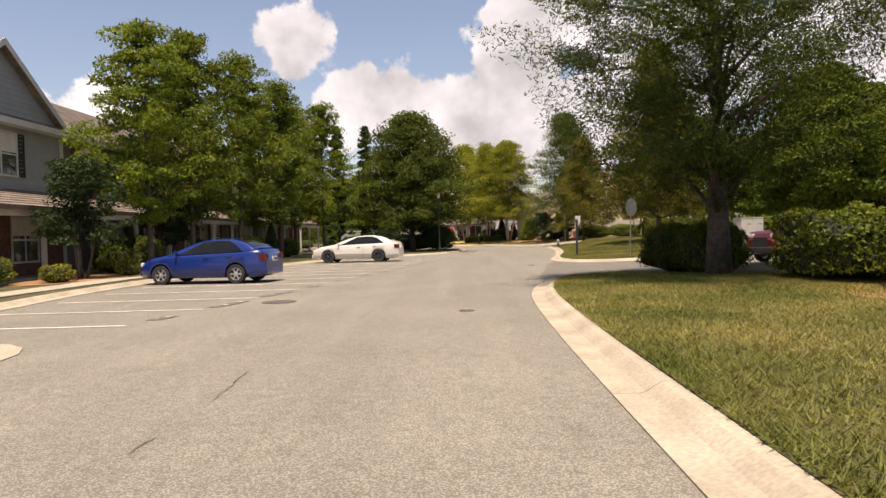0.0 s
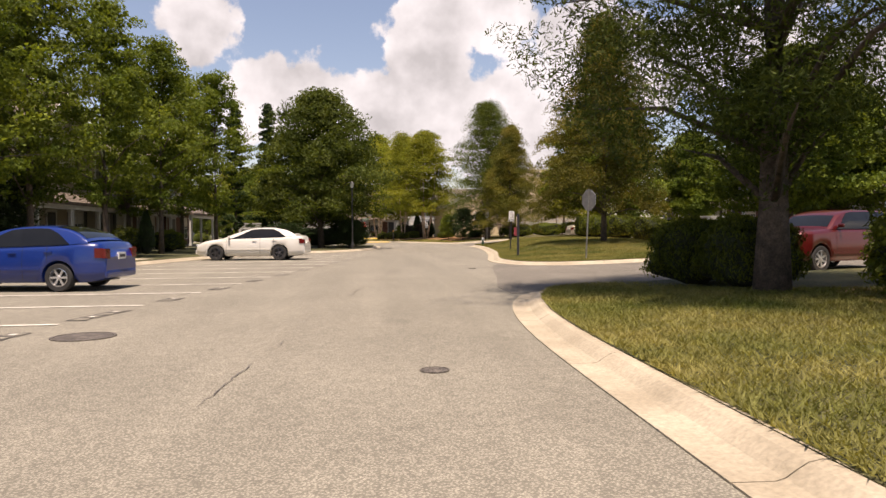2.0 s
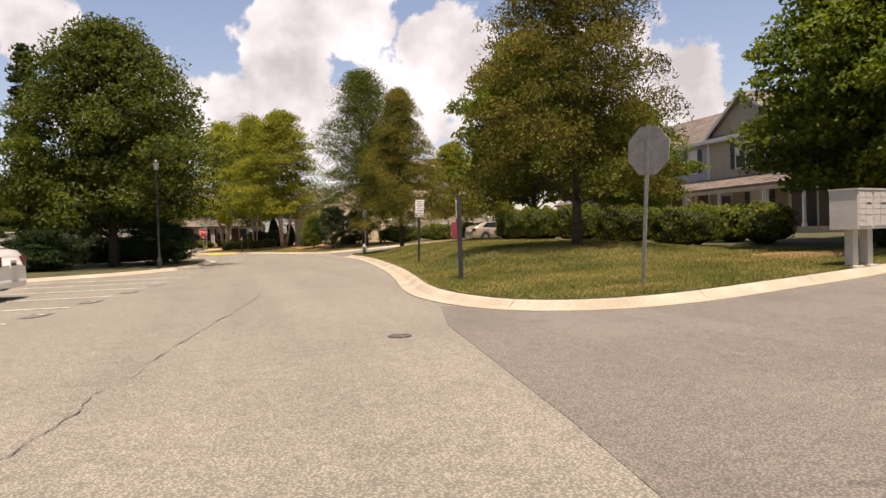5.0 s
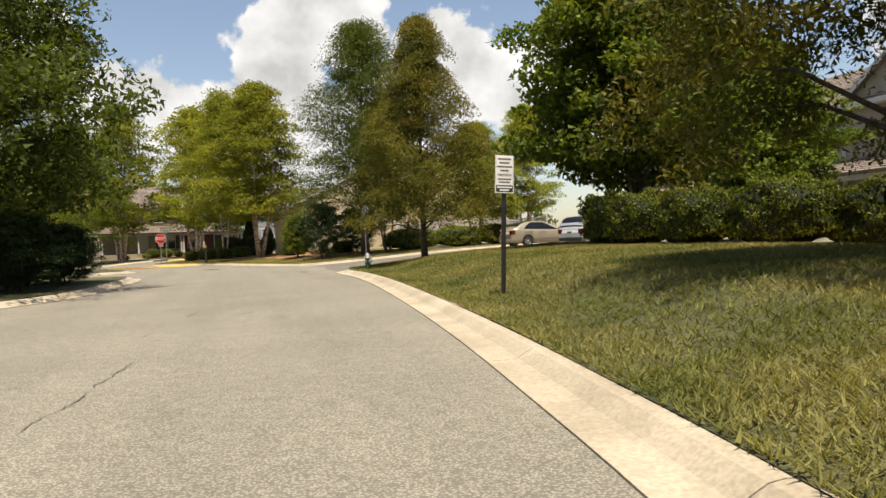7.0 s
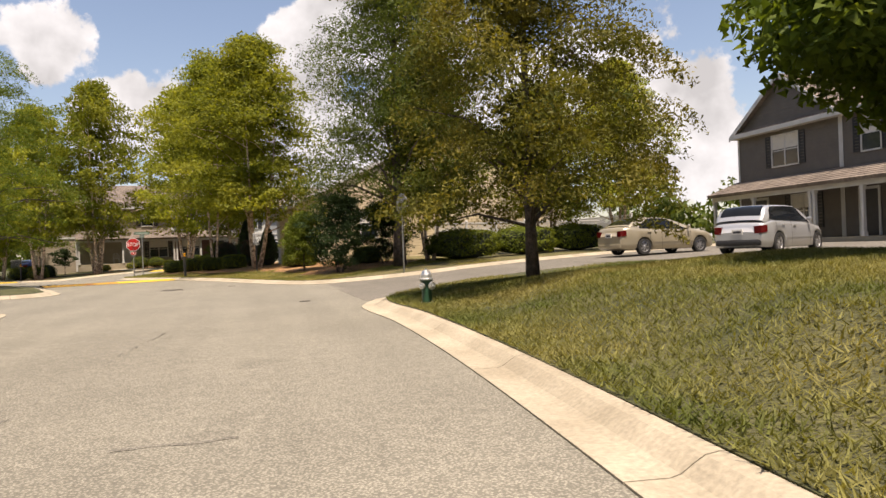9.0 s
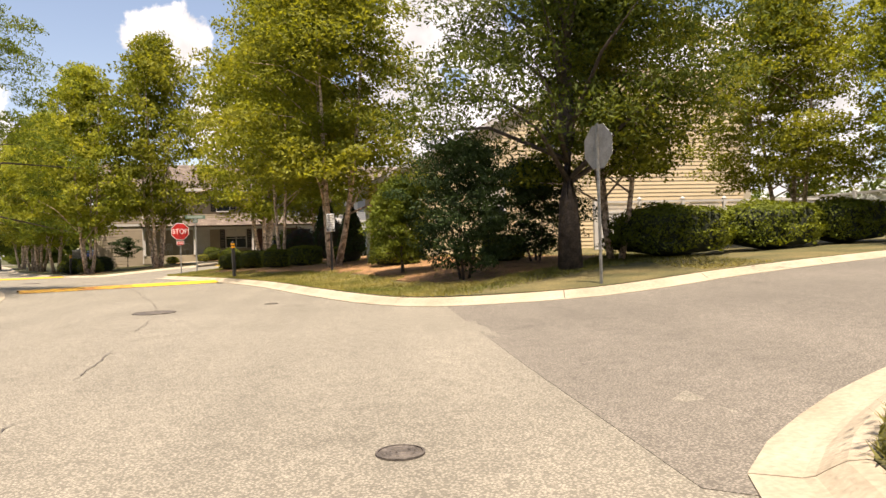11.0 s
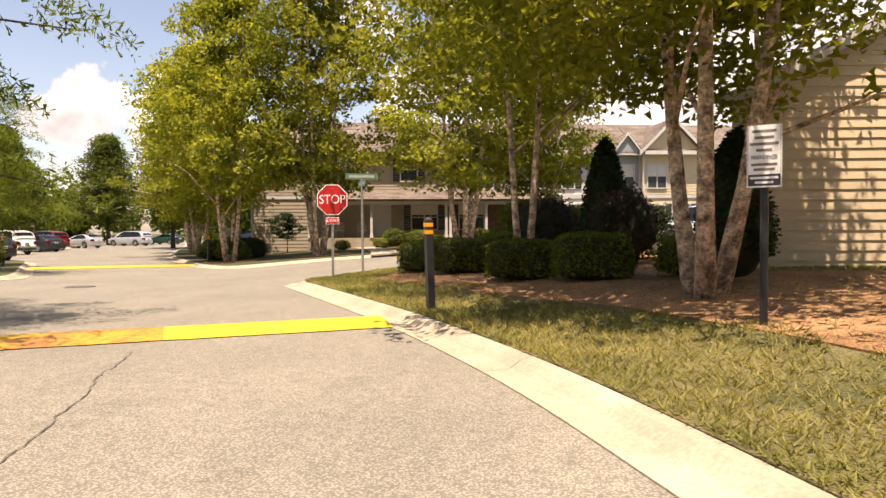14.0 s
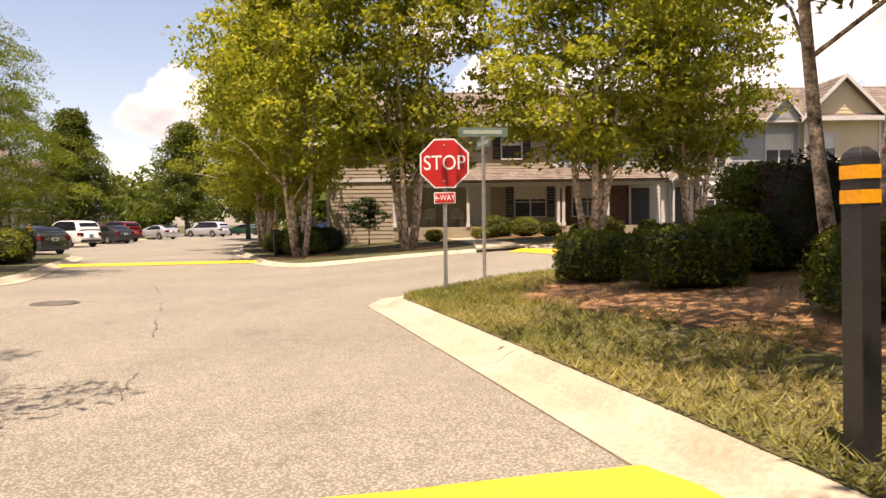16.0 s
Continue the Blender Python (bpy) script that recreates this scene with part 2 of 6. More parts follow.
SIGN_WHITE = mat("sign_white", (0.78, 0.78, 0.76), 0.45, 0.05, 4.0, 30.0)
SIGN_BACK = mat("bare_aluminium", (0.216, 0.216, 0.21), 0.55, 0.12, 5.0, 40.0, metal=0.5)
PALE_GREEN = mat("faded_sign_print", (0.30, 0.36, 0.31), 0.5, 0.1, 4.0, 30.0)
STEEL = mat("galvanised_steel", (0.264, 0.264, 0.248), 0.5, 0.15, 8.0, 50.0, metal=0.6)
GREEN_SIGN = mat("street_sign_green", (0.10, 0.16, 0.12), 0.45, 0.1, 4.0, 30.0)
BLACK = mat("black_paint", (0.018, 0.018, 0.019), 0.45, 0.2, 6.0, 40.0)
DARK_TEXT = mat("dark_lettering", (0.03, 0.03, 0.035), 0.5, 0.1, 4.0, 30.0)
AMBER = mat("amber_reflector", (0.75, 0.33, 0.01), 0.4, 0.12, 9.0, 60.0)
BROWN_SIGN = mat("brown_sign", (0.10, 0.035, 0.025), 0.5, 0.1, 5.0, 30.0)
CREAM_TEXT = mat("cream_lettering", (0.60, 0.50, 0.36), 0.6, 0.1, 5.0, 30.0)
SILVER = mat("silver_paint", (0.62, 0.62, 0.60), 0.35, 0.08, 6.0, 40.0, metal=0.7)
HYD_GREEN = mat("hydrant_green", (0.02, 0.07, 0.035), 0.4, 0.15, 6.0, 40.0)
MAILBOX = mat("mailbox_grey", (0.448, 0.432, 0.392), 0.5, 0.06, 3.0, 30.0)
GREY_METAL = mat("grey_enamel", (0.30, 0.30, 0.28), 0.5, 0.1, 3.0, 30.0)
RUBBER = mat("tyre_rubber", (0.02, 0.02, 0.02), 0.85, 0.2, 8.0, 60.0)
RIM = mat("alloy_rim", (0.55, 0.55, 0.56), 0.3, 0.06, 5.0, 30.0, metal=0.85)
RIM_DARK = mat("dark_alloy_rim", (0.10, 0.10, 0.11), 0.3, 0.06, 5.0, 30.0, metal=0.8)
TAIL = mat("tail_light_red", (0.10, 0.006, 0.006), 0.15, 0.1, 6.0, 40.0)
CAR_GLASS = mat("tinted_car_glass", (0.008, 0.009, 0.010), 0.05, 0.2, 0.7, 3.0, spec=0.35)
LAMP_CLEAR = mat("headlight_lens", (0.62, 0.63, 0.64), 0.1, 0.06, 6.0, 40.0)
PLASTIC = mat("black_plastic", (0.02, 0.02, 0.022), 0.6, 0.1, 6.0, 40.0)
PLATE = mat("plate_white", (0.62, 0.62, 0.60), 0.5, 0.05, 6.0, 40.0)


def paint(name, c, metal=0.25):
    return mat(name, c, 0.28, 0.03, 1.0, 60.0, metal=metal, coat=0.6)

# ---- building helpers ----
def thing(name, label, category, group="", at=None):
    e = new(name)
    tagged(e, label, category, group)
    if at is not None:
        e.matrix_basis = at
    return e


def mesh_of(name, verts, faces, material=None, smooth=False):
    me = bpy.data.meshes.new(name)
    me.from_pydata([tuple(v) for v in verts], [], faces)
    if material:
        me.materials.append(material)
    if smooth:
        me.polygons.foreach_set("use_smooth", [True] * len(me.polygons))
    me.update()
    return me


def piece(name, me, parent=None, label="", m=None):
    ob = new(name, me)
    if parent is not None:
        ob.parent = parent
    if label:
        tagged(ob, label)
    if m is not None:
        ob.matrix_basis = m
    return ob


def part(name, bm, material, parent=None, label="", smooth=False, bevel=0.0):
    """Links a bmesh as one mesh object under a thing or a part."""
    if bevel:
        bmesh.ops.bevel(bm, geom=list(bm.edges), offset=bevel, segments=2, affect="EDGES", profile=0.6)
    me = bpy.data.meshes.new(name)
    bmesh.ops.recalc_face_normals(bm, faces=list(bm.faces))
    bm.to_mesh(me)
    bm.free()
    me.materials.append(material)
    if smooth:
        me.polygons.foreach_set("use_smooth", [True] * len(me.polygons))
    return piece(name, me, parent, label)


def box(bm, x0, y0, z0, x1, y1, z1, m=None):
    vs = [bm.verts.new((x, y, z)) for z in (z0, z1) for x, y in ((x0, y0), (x1, y0), (x1, y1), (x0, y1))]
    if m is not None:
        for v in vs:
            v.co = m @ v.co
    for f in ((0, 3, 2, 1), (4, 5, 6, 7), (0, 1, 5, 4), (1, 2, 6, 5), (2, 3, 7, 6), (3, 0, 4, 7)):
        bm.faces.new([vs[i] for i in f])
    return bm


def boxes(*rows):
    bm = bmesh.new()
    for r in rows:
        box(bm, *r)
    return bm


def tube(bm, points, radii, sides=8, cap=True):
    """A tapering round bar along points."""
    rings = []
    for i, p in enumerate(points):
        p = Vector(p)
        d = Vector(points[min(i + 1, len(points) - 1)]) - Vector(points[max(i - 1, 0)])
        q = d.to_track_quat("Z", "Y")
        rings.append([bm.verts.new(p + q @ Vector((math.cos(a) * radii[i], math.sin(a) * radii[i], 0))) for a in (2 * math.pi * k / sides for k in range(sides))])
    for a, b in zip(rings, rings[1:]):
        for k in range(sides):
            bm.faces.new((a[k], a[(k + 1) % sides], b[(k + 1) % sides], b[k]))
    if cap:
        bm.faces.new(rings[0][::-1])
        bm.faces.new(rings[-1])
    return bm


def lathe(bm, profile, sides=16, m=None, ring=False):
    """A turned solid from (radius, height) rows; ring closes the profile on itself."""
    rings = [[bm.verts.new((r * math.cos(2 * math.pi * k / sides), r * math.sin(2 * math.pi * k / sides), z)) for k in range(sides)] for r, z in profile]
    if m is not None:
        for row_ in rings:
            for v in row_:
                v.co = m @ v.co
    for a, b in zip(rings, rings[1:]):
        for k in range(sides):
            bm.faces.new((a[k], a[(k + 1) % sides], b[(k + 1) % sides], b[k]))
    if ring:
        for k in range(sides):
            bm.faces.new((rings[-1][k], rings[-1][(k + 1) % sides], rings[0][(k + 1) % sides], rings[0][k]))
    else:
        bm.faces.new(rings[0][::-1])
        bm.faces.new(rings[-1])
    return bm


def prism(bm, outline, y0, y1, m=None):
    """A slab with an outline in x, z between two y."""
    a = [bm.verts.new((x, y0, z)) for x, z in outline]
    b = [bm.verts.new((x, y1, z)) for x, z in outline]
    if m is not None:
        for v in a + b:
            v.co = m @ v.co
    k = len(outline)
    bm.faces.new(a)
    bm.faces.new(b[::-1])
    for i in range(k):
        bm.faces.new((a[(i + 1) % k], a[i], b[i], b[(i + 1) % k]))
    return bm


# ---- lie of the land ----
EDGE = [(-30, 4.1), (15, 4.3), (32, 6.9), (41, 8.2), (53, 9.6), (60, 9.9), (75, 7.9), (84, 3.9), (91, -0.2), (104, -9.0), (160, -34.0)]


def edge_x(y):
    return float(np.interp(y, [p[0] for p in EDGE], [p[1] for p in EDGE]))


def land(x, y):
    """Height of the paving: it climbs gently east of the road and sinks a little to the north."""
    d = max(x - edge_x(y) - 0.9, 0.0)
    d = d * d / (d + 0.6)
    most = float(np.interp(y, [0, 22, 32, 45, 60], [0.3, 0.22, 0.18, 0.6, 0.8]))
    rise = most * (1 - math.exp(-d / 10.0))
    s = min(max((y - 84) / 24.0, 0.0), 1.0)
    return rise - 0.25 * s * s * (3 - 2 * s)


def bank(x, y):
    """The lawns swell up a little behind the kerb."""
    amp = float(np.interp(y, [36, 40, 57, 62, 73, 77, 86, 90], [0, 0.35, 0.35, 0, 0, 0.12, 0.12, 0]))
    d = x - edge_x(y) - 0.66
    u, v = min(max(d / (2.2 if y < 65 else 3.5), 0), 1), min(max((d - 6) / 4, 0), 1)
    return amp * u * u * (3 - 2 * u) * (1 - v * v * (3 - 2 * v))


def lawn_z(x, y):
    return land(x, y) + 0.125 + bank(x, y)


def smooth_line(pts, step=0.5):
    """Points along a rounded line through pts."""
    p = [Vector(q) for q in pts]
    out = []
    ways = [((p[min(i + 1, len(p) - 1)] - p[i]).normalized() + (p[i] - p[max(i - 1, 0)]).normalized()).normalized() for i in range(len(p))]
    for i in range(len(p) - 1):
        b, c = p[i], p[i + 1]
        d = (c - b).length
        m0, m1 = ways[i] * d, ways[i + 1] * d
        k = max(1, int(d / step))
        for j in range(k):
            t = j / k
            out.append(b * (2 * t**3 - 3 * t * t + 1) + m0 * (t**3 - 2 * t * t + t) + c * (3 * t * t - 2 * t**3) + m1 * (t**3 - t * t))
    out.append(p[-1])
    return out


def inset(line, d):
    out = []
    for i, p in enumerate(line):
        t = (line[min(i + 1, len(line) - 1)] - line[max(i - 1, 0)]).normalized()
        out.append(p + Vector((t.y, -t.x)) * d)
    return out


KERB_PROFILE = [(0.0, -0.04), (0.0, 0.014), (0.22, 0.012), (0.27, 0.025), (0.33, 0.065), (0.39, 0.100), (0.46, 0.112), (0.54, 0.108), (0.54, -0.05)]


def kerb_run(name, line, label):
    """Rolled concrete kerb and gutter, cast in lengths with joints between them."""
    k = thing(name, label, "kerb")
    tagged(k, kind="structure")
    acc, start = 0.0, 0
    for i in range(1, len(line)):
        acc += (line[i] - line[i - 1]).length
        if acc > 3.0 or i == len(line) - 1:
            seg = line[start : i + 1]
            verts, faces = [], []
            m = len(KERB_PROFILE)
            for j, p in enumerate(seg):
                g = start + j
                t = (line[min(g + 1, len(line) - 1)] - line[max(g - 1, 0)]).normalized()
                if j == 0 and start:
                    p = p + t * 0.006
                if j == len(seg) - 1 and i < len(line) - 1:
                    p = p - t * 0.006
                for d, z in KERB_PROFILE:
                    q = p + Vector((t.y, -t.x)) * d
                    verts.append((q.x, q.y, land(q.x, q.y) + z))
            for j in range(len(seg) - 1):
                for c in range(m - 1):
                    faces.append((j * m + c, j * m + c + 1, (j + 1) * m + c + 1, (j + 1) * m + c))
            faces.append(tuple(range(m))[::-1])
            faces.append(tuple((len(seg) - 1) * m + c for c in range(m)))
            piece("kerbstone", mesh_of("kerbstone", verts, faces, CONCRETE), k)
            acc, start = 0.0, i
    return k


def inside(poly, x, y):
    hit = False
    j = len(poly) - 1
    for i in range(len(poly)):
        (xi, yi), (xj, yj) = poly[i], poly[j]
        if (yi > y) != (yj > y) and x < (xj - xi) * (y - yi) / (yj - yi) + xi:
            hit = not hit
        j = i
    return hit


def patch(name, poly, lift, material, step=1.0, label="", category="lawn", wobble=0.0):
    """A sheet of ground inside an outline, lying on the land."""
    poly = [(p[0], p[1]) for p in poly]
    xs, ys = [p[0] for p in poly], [p[1] for p in poly]
    pts = [Vector(p) for p in poly]
    n = len(pts)
    y = min(ys) + step * 0.5
    while y < max(ys):
        x = min(xs) + step * 0.5
        while x < max(xs):
            if inside(poly, x, y):
                pts.append(Vector((x + random.uniform(-0.2, 0.2) * step, y + random.uniform(-0.2, 0.2) * step)))
            x += step
        y += step
    v, _, f, *_ = geometry.delaunay_2d_cdt(pts, [], [list(range(n))], 2, 1e-4)
    swell = bank if lift > 0.1 else lambda x, y: 0.0
    verts = [(p.x, p.y, land(p.x, p.y) + swell(p.x, p.y) + lift + wobble * noise.noise((p.x * 0.35, p.y * 0.35, 0))) for p in v]
    # a skirt closes the gap below the rim
    faces, k = [tuple(q) for q in f], len(verts)
    for x, y in poly:
        z = land(x, y) + swell(x, y) + lift
        verts += [(x, y, z), (x, y, z - 0.06)]
    for i in range(n):
        a, b = k + 2 * i, k + 2 * ((i + 1) % n)
        faces.append((a, b, b + 1, a + 1))
    ob = new(name, mesh_of(name, verts, faces, material, smooth=True))
    return tagged(ob, label, category, kind="structure")


# ---- ground, road ----
def grid_sheet(name, x0, x1, y0, y1, step, zfun, material):
    nx, ny = int((x1 - x0) / step) + 1, int((y1 - y0) / step) + 1
    verts = [(x0 + i * step, y0 + j * step, zfun(x0 + i * step, y0 + j * step)) for j in range(ny) for i in range(nx)]
    faces = [(j * nx + i, j * nx + i + 1, (j + 1) * nx + i + 1, (j + 1) * nx + i) for j in range(ny - 1) for i in range(nx - 1)]
    return new(name, mesh_of(name, verts, faces, material, smooth=True))


tagged(grid_sheet("ground", -1600, 1600, -1600, 1600, 160, lambda x, y: -0.9, GRASS), "wide grassy ground reaching the horizon", "ground", kind="structure")
tagged(grid_sheet("road", -60, 50.4, -37, 200, 0.6, land, ASPHALT), "sun-bleached grey asphalt road with fine cracks", "road", kind="structure")

K1 = smooth_line([(4.1, -38), (4.1, 0), (4.1, 11), (4.25, 15), (4.5, 17), (4.85, 18.5), (5.4, 19.7), (6.3, 20.3), (9, 21.2), (14, 22.9), (24, 27), (50, 38)])
K2 = smooth_line([(50, 46), (24, 35), (20.3, 33.3), (16.3, 31.8), (12.3, 30.3), (9.4, 29.5), (8.2, 29.7), (7.3, 30.5), (6.83, 32.4), (6.92, 34.5), (7.45, 37.7), (8.05, 41.6), (8.88, 48.5), (9.3, 53),
                  (9.5, 57), (9.5, 60.2), (9.75, 61.1), (10.1, 62), (10.9, 62.8), (11.8, 63.4), (14.2, 64.5), (17.0, 64.6), (18.6, 62.5), (20.5, 57), (24, 50)])
K3 = smooth_line([(50, 84), (30, 76.4), (24, 74.1), (19, 72.2), (14.8, 70.6), (13.5, 70.0), (12.3, 69.75), (11.2, 70.0), (10.2, 70.5), (9.3, 71.25), (8.6, 72.2), (8.05, 73.4), (7.5, 74.8), (6.9, 76.4), (6.25, 78.3), (5.4, 80.5), (3.85, 83.65), (2.4, 86.2), (1.25, 88.2),
                  (0.4, 89.7), (-0.1, 90.6), (-0.2, 91.5), (0.3, 92.6), (2.2, 94.8), (6, 98.2), (9, 100.2), (20, 103)])
K4 = smooth_line([(40, 116), (20, 110), (8, 107), (3, 104.8), (0, 103.4), (-3.2, 101.7), (-4.9, 100.9), (-6.4, 100.7), (-7.8, 101.8), (-9.2, 103.6), (-10.6, 105.8), (-13.5, 110), (-17, 116), (-24, 130), (-32, 147), (-44, 170)])
K5 = smooth_line([(-60, 66), (-30, 65.4), (-2, 65), (1.3, 64.7), (2.3, 63.8), (2.62, 62), (2.57, 57), (2.3, 52.7), (1.3, 50), (0.2, 47.9), (-1.5, 46.4), (-3.5, 44.3), (-5.0, 40.5), (-6, 36), (-6.9, 31), (-7.4, 24), (-7.3, 18.5), (-6.8, 15),
                  (-6.4, 12), (-6.2, 10.2), (-4.6, 9.7), (-3.2, 9.5), (-2.55, 8.7), (-2.45, 7), (-2.45, 3), (-2.5, -38)])
K6 = smooth_line([(-60, 84), (-20, 84.6), (-6.6, 85.8), (-4.6, 85.4), (-3.5, 84.2), (-2.4, 82.3), (-0.4, 78), (0.6, 75), (1.2, 72.6), (0.8, 71.4), (-1, 70.9), (-60, 70)])
K7 = smooth_line([(-52, 160), (-45, 150), (-33, 122), (-28, 112), (-23, 107.8), (-19.6, 107.4), (-17.6, 105.2), (-15, 101.7), (-12.5, 98.4), (-9.9, 94.9), (-8.9, 93), (-9.4, 91.7), (-12, 91.2), (-60, 90)])
BLOCKS = [
    ("east_lawn", K1, [(50, -38)]),
    ("middle_lawn", K2, [(34, 44)]),
    ("corner_lawn", K3, [(50, 103)]),
    ("far_lawn", K4, [(-44, 205), (68, 205), (68, 116)]),
    ("west_lawn", K5, [(-60, -38)]),
    ("west_corner_lawn", K6, [(-68, 77)]),
    ("far_west_lawn", K7, [(-68, 125)]),
]
LAWN_POLY = {}
for name, line, rest in BLOCKS:
    kerb_run("kerb_" + name.replace("_lawn", ""), line, "pale tan rolled concrete kerb and gutter beside the road")
    edge = inset(line, 0.49)
    poly = [tuple(p) for p in edge] + rest
    LAWN_POLY[name] = poly
    patch("ground_" + name, poly, 0.118, GRASS_DRY if name == "corner_lawn" else GRASS, 0.5, "mown lawn, green with dry patches", wobble=0.02)

# ---- plants ----
RNG = np.random.default_rng(7)


def leaf_mesh(name, centres, size, aspect, material, flat=0.5, up=None, seedling=0):
    """Many small pointed leaves, each one face of its own, tilted at random about the way it faces."""
    n = len(centres)
    c = np.asarray(centres, float)
    nor = RNG.normal(size=(n, 3))
    if up is not None:
        nor = nor * (1 - flat) + np.asarray(up) * flat * 2.0
    nor /= np.linalg.norm(nor, axis=1)[:, None] + 1e-9
    u = np.cross(nor, RNG.normal(size=(n, 3)))
    u /= np.linalg.norm(u, axis=1)[:, None] + 1e-9
    v = np.cross(nor, u)
    s = size * RNG.uniform(0.65, 1.35, (n, 1))
    a, b = u * s * 0.5, v * s * 0.5 * aspect
    verts = np.stack([c - a + b, c - a - b, c + a], 1).reshape(-1, 3)
    me = bpy.data.meshes.new(name)
    me.vertices.add(3 * n)
    me.vertices.foreach_set("co", verts.astype(np.float32).ravel())
    me.loops.add(3 * n)
    me.loops.foreach_set("vertex_index", np.arange(3 * n, dtype=np.int32))
    me.polygons.add(n)
    me.polygons.foreach_set("loop_start", np.arange(0, 3 * n, 3, dtype=np.int32))
    me.update(calc_edges=True)
    me.materials.append(material)
    return me


SHAPES = {
    "upright": lambda u: (math.sin(math.pi * min(1, u * 0.90 + 0.07)) ** 0.75) * (1 - 0.45 * u) * 1.15,
    "cone": lambda u: (1 - u) ** 0.85 * (0.75 + 0.25 * min(1, u * 6)),
    "broad": lambda u: math.sin(math.pi * min(1, u * 0.72 + 0.22)) ** 0.55,
    "egg": lambda u: (math.sin(math.pi * min(1, u * 0.80 + 0.20)) ** 0.6) * (1 - 0.45 * u) * 1.06,
    "spire": lambda u: (1 - u) ** 0.6 * min(1, 0.55 + u * 4),
}


def tree(name, label, height, radius, clear, shape, leaf, bark, clumps, per, leaf_size, stems=1, aspect=0.55, droop=0.0, trunk_r=0.14, seed=1, clump_r=None, gap=0.0, ragged=0.55, dense=1.6):
    """A tree: tapered stems with limbs reaching to leafy clumps."""
    rnd = random.Random(seed)
    t = thing(name, label, "tree")
    stem_parts = []
    clump_r = clump_r or radius * 0.25
    tops = []
    for k in range(stems):
        a = 2 * math.pi * k / max(stems, 1) + rnd.uniform(-0.4, 0.4)
        lean = 0.0 if stems == 1 else radius * 0.34
        pts, rad = [], []
        r0 = trunk_r * (1 if stems == 1 else 0.72)
        for i in range(9):
            f = i / 8
            z = f * height * (0.93 if k == 0 else 0.8)
            off = lean * (f**0.7) + (0.10 * math.sin(3 * f + k) if stems > 1 else 0.04 * math.sin(4 * f + seed))
            base = 0.0 if stems == 1 else trunk_r * 0.75
            pts.append((math.cos(a) * (off + base), math.sin(a) * (off + base), z - (0.15 if i == 0 else 0)))
            rad.append(max(0.012, r0 * (1.25 if i == 0 else 1 - 0.92 * f)))
        stem_parts.append(part("trunk", tube(bmesh.new(), pts, rad, 8), bark, t, smooth=True))
        tops.append(pts)
    centres = []
    ga = math.pi * (3 - math.sqrt(5))
    for i in range(clumps):
        u = ((i + 0.5) / clumps) ** 0.85
        u = min(0.995, max(0.0, u + rnd.uniform(-0.03, 0.03)))
        rr = radius * SHAPES[shape](u)
        a = i * ga + rnd.uniform(-0.5, 0.5)
        rr *= 1 + ragged * noise.noise((math.cos(a) * 1.6 + seed * 3, math.sin(a) * 1.6, u * 5.0)) + 0.22 * noise.noise((math.cos(a) * 4 + seed, math.sin(a) * 4, u * 11.0))
        q = rr * (rnd.uniform(0.70, 1.0) if rnd.random() < 0.58 else rnd.uniform(0.1, 0.72))
        z = clear + u * (height - clear) - droop * (q / max(radius, 0.01)) ** 2
        if gap and noise.noise((math.cos(a) * 1.3 + seed, math.sin(a) * 1.3, z * 0.45)) < -0.5 + gap:
            continue
        centres.append(Vector((math.cos(a) * q, math.sin(a) * q, z)))
    for i, c in enumerate(centres):
        if i % 7:
            continue
        pts = tops[i % len(tops)]
        z0 = max(clear * 0.75, c.z - 0.25 * height * rnd.uniform(0.3, 0.7))
        f = min(1.0, z0 / pts[-1][2]) * 8
        j = min(7, int(f))
        p = Vector(pts[j]).lerp(Vector(pts[j + 1]), f - j)
        mid = p.lerp(c, 0.55) + Vector((0, 0, 0.10 * (c - p).length))
        w = trunk_r * 0.32 * (1 - 0.7 * z0 / height)
        part("limb", tube(bmesh.new(), [p, mid, c], [w, w * 0.6, 0.008], 5), bark, stem_parts[i % len(tops)], smooth=True)
    # each clump is a spray: a drooping plate of leaves that reaches outwards
    lc, up = [], []
    for c in centres:
        m = max(3, int(dense * per * rnd.uniform(0.6, 1.4)))
        a = math.atan2(c.y, c.x) + rnd.uniform(-0.5, 0.5)
        out, across = np.array([math.cos(a), math.sin(a), 0.0]), np.array([-math.sin(a), math.cos(a), 0.0])
        r = clump_r * rnd.uniform(0.7, 1.35)
        d = RNG.normal(size=(m, 3))
        d *= (RNG.uniform(0.15, 1.0, (m, 1)) ** 0.45) / np.linalg.norm(d, axis=1)[:, None]
        tilt = rnd.uniform(-0.15, 0.35) - 0.25 * droop
        lift = 0.30 * (1 - d[:, 0] ** 2 - d[:, 1] ** 2) + d[:, 0] * tilt + 0.42 * d[:, 2] - 0.30 * droop * np.maximum(d[:, 0], 0) ** 2
        p = np.outer(d[:, 0] * r * 1.3, out) + np.outer(d[:, 1] * r * 0.95, across) + np.outer(lift * r, (0, 0, 1)) + np.array(c)
        lc.append(p)
        up.append(np.outer(d[:, 0], out) * 0.6 + np.outer(d[:, 1], across) * 0.5 + np.array([0, 0, 0.55]))
    me = leaf_mesh("crown", np.concatenate(lc), leaf_size, aspect, leaf, 0.34, np.concatenate(up))
    piece("crown", me, t)
    return t


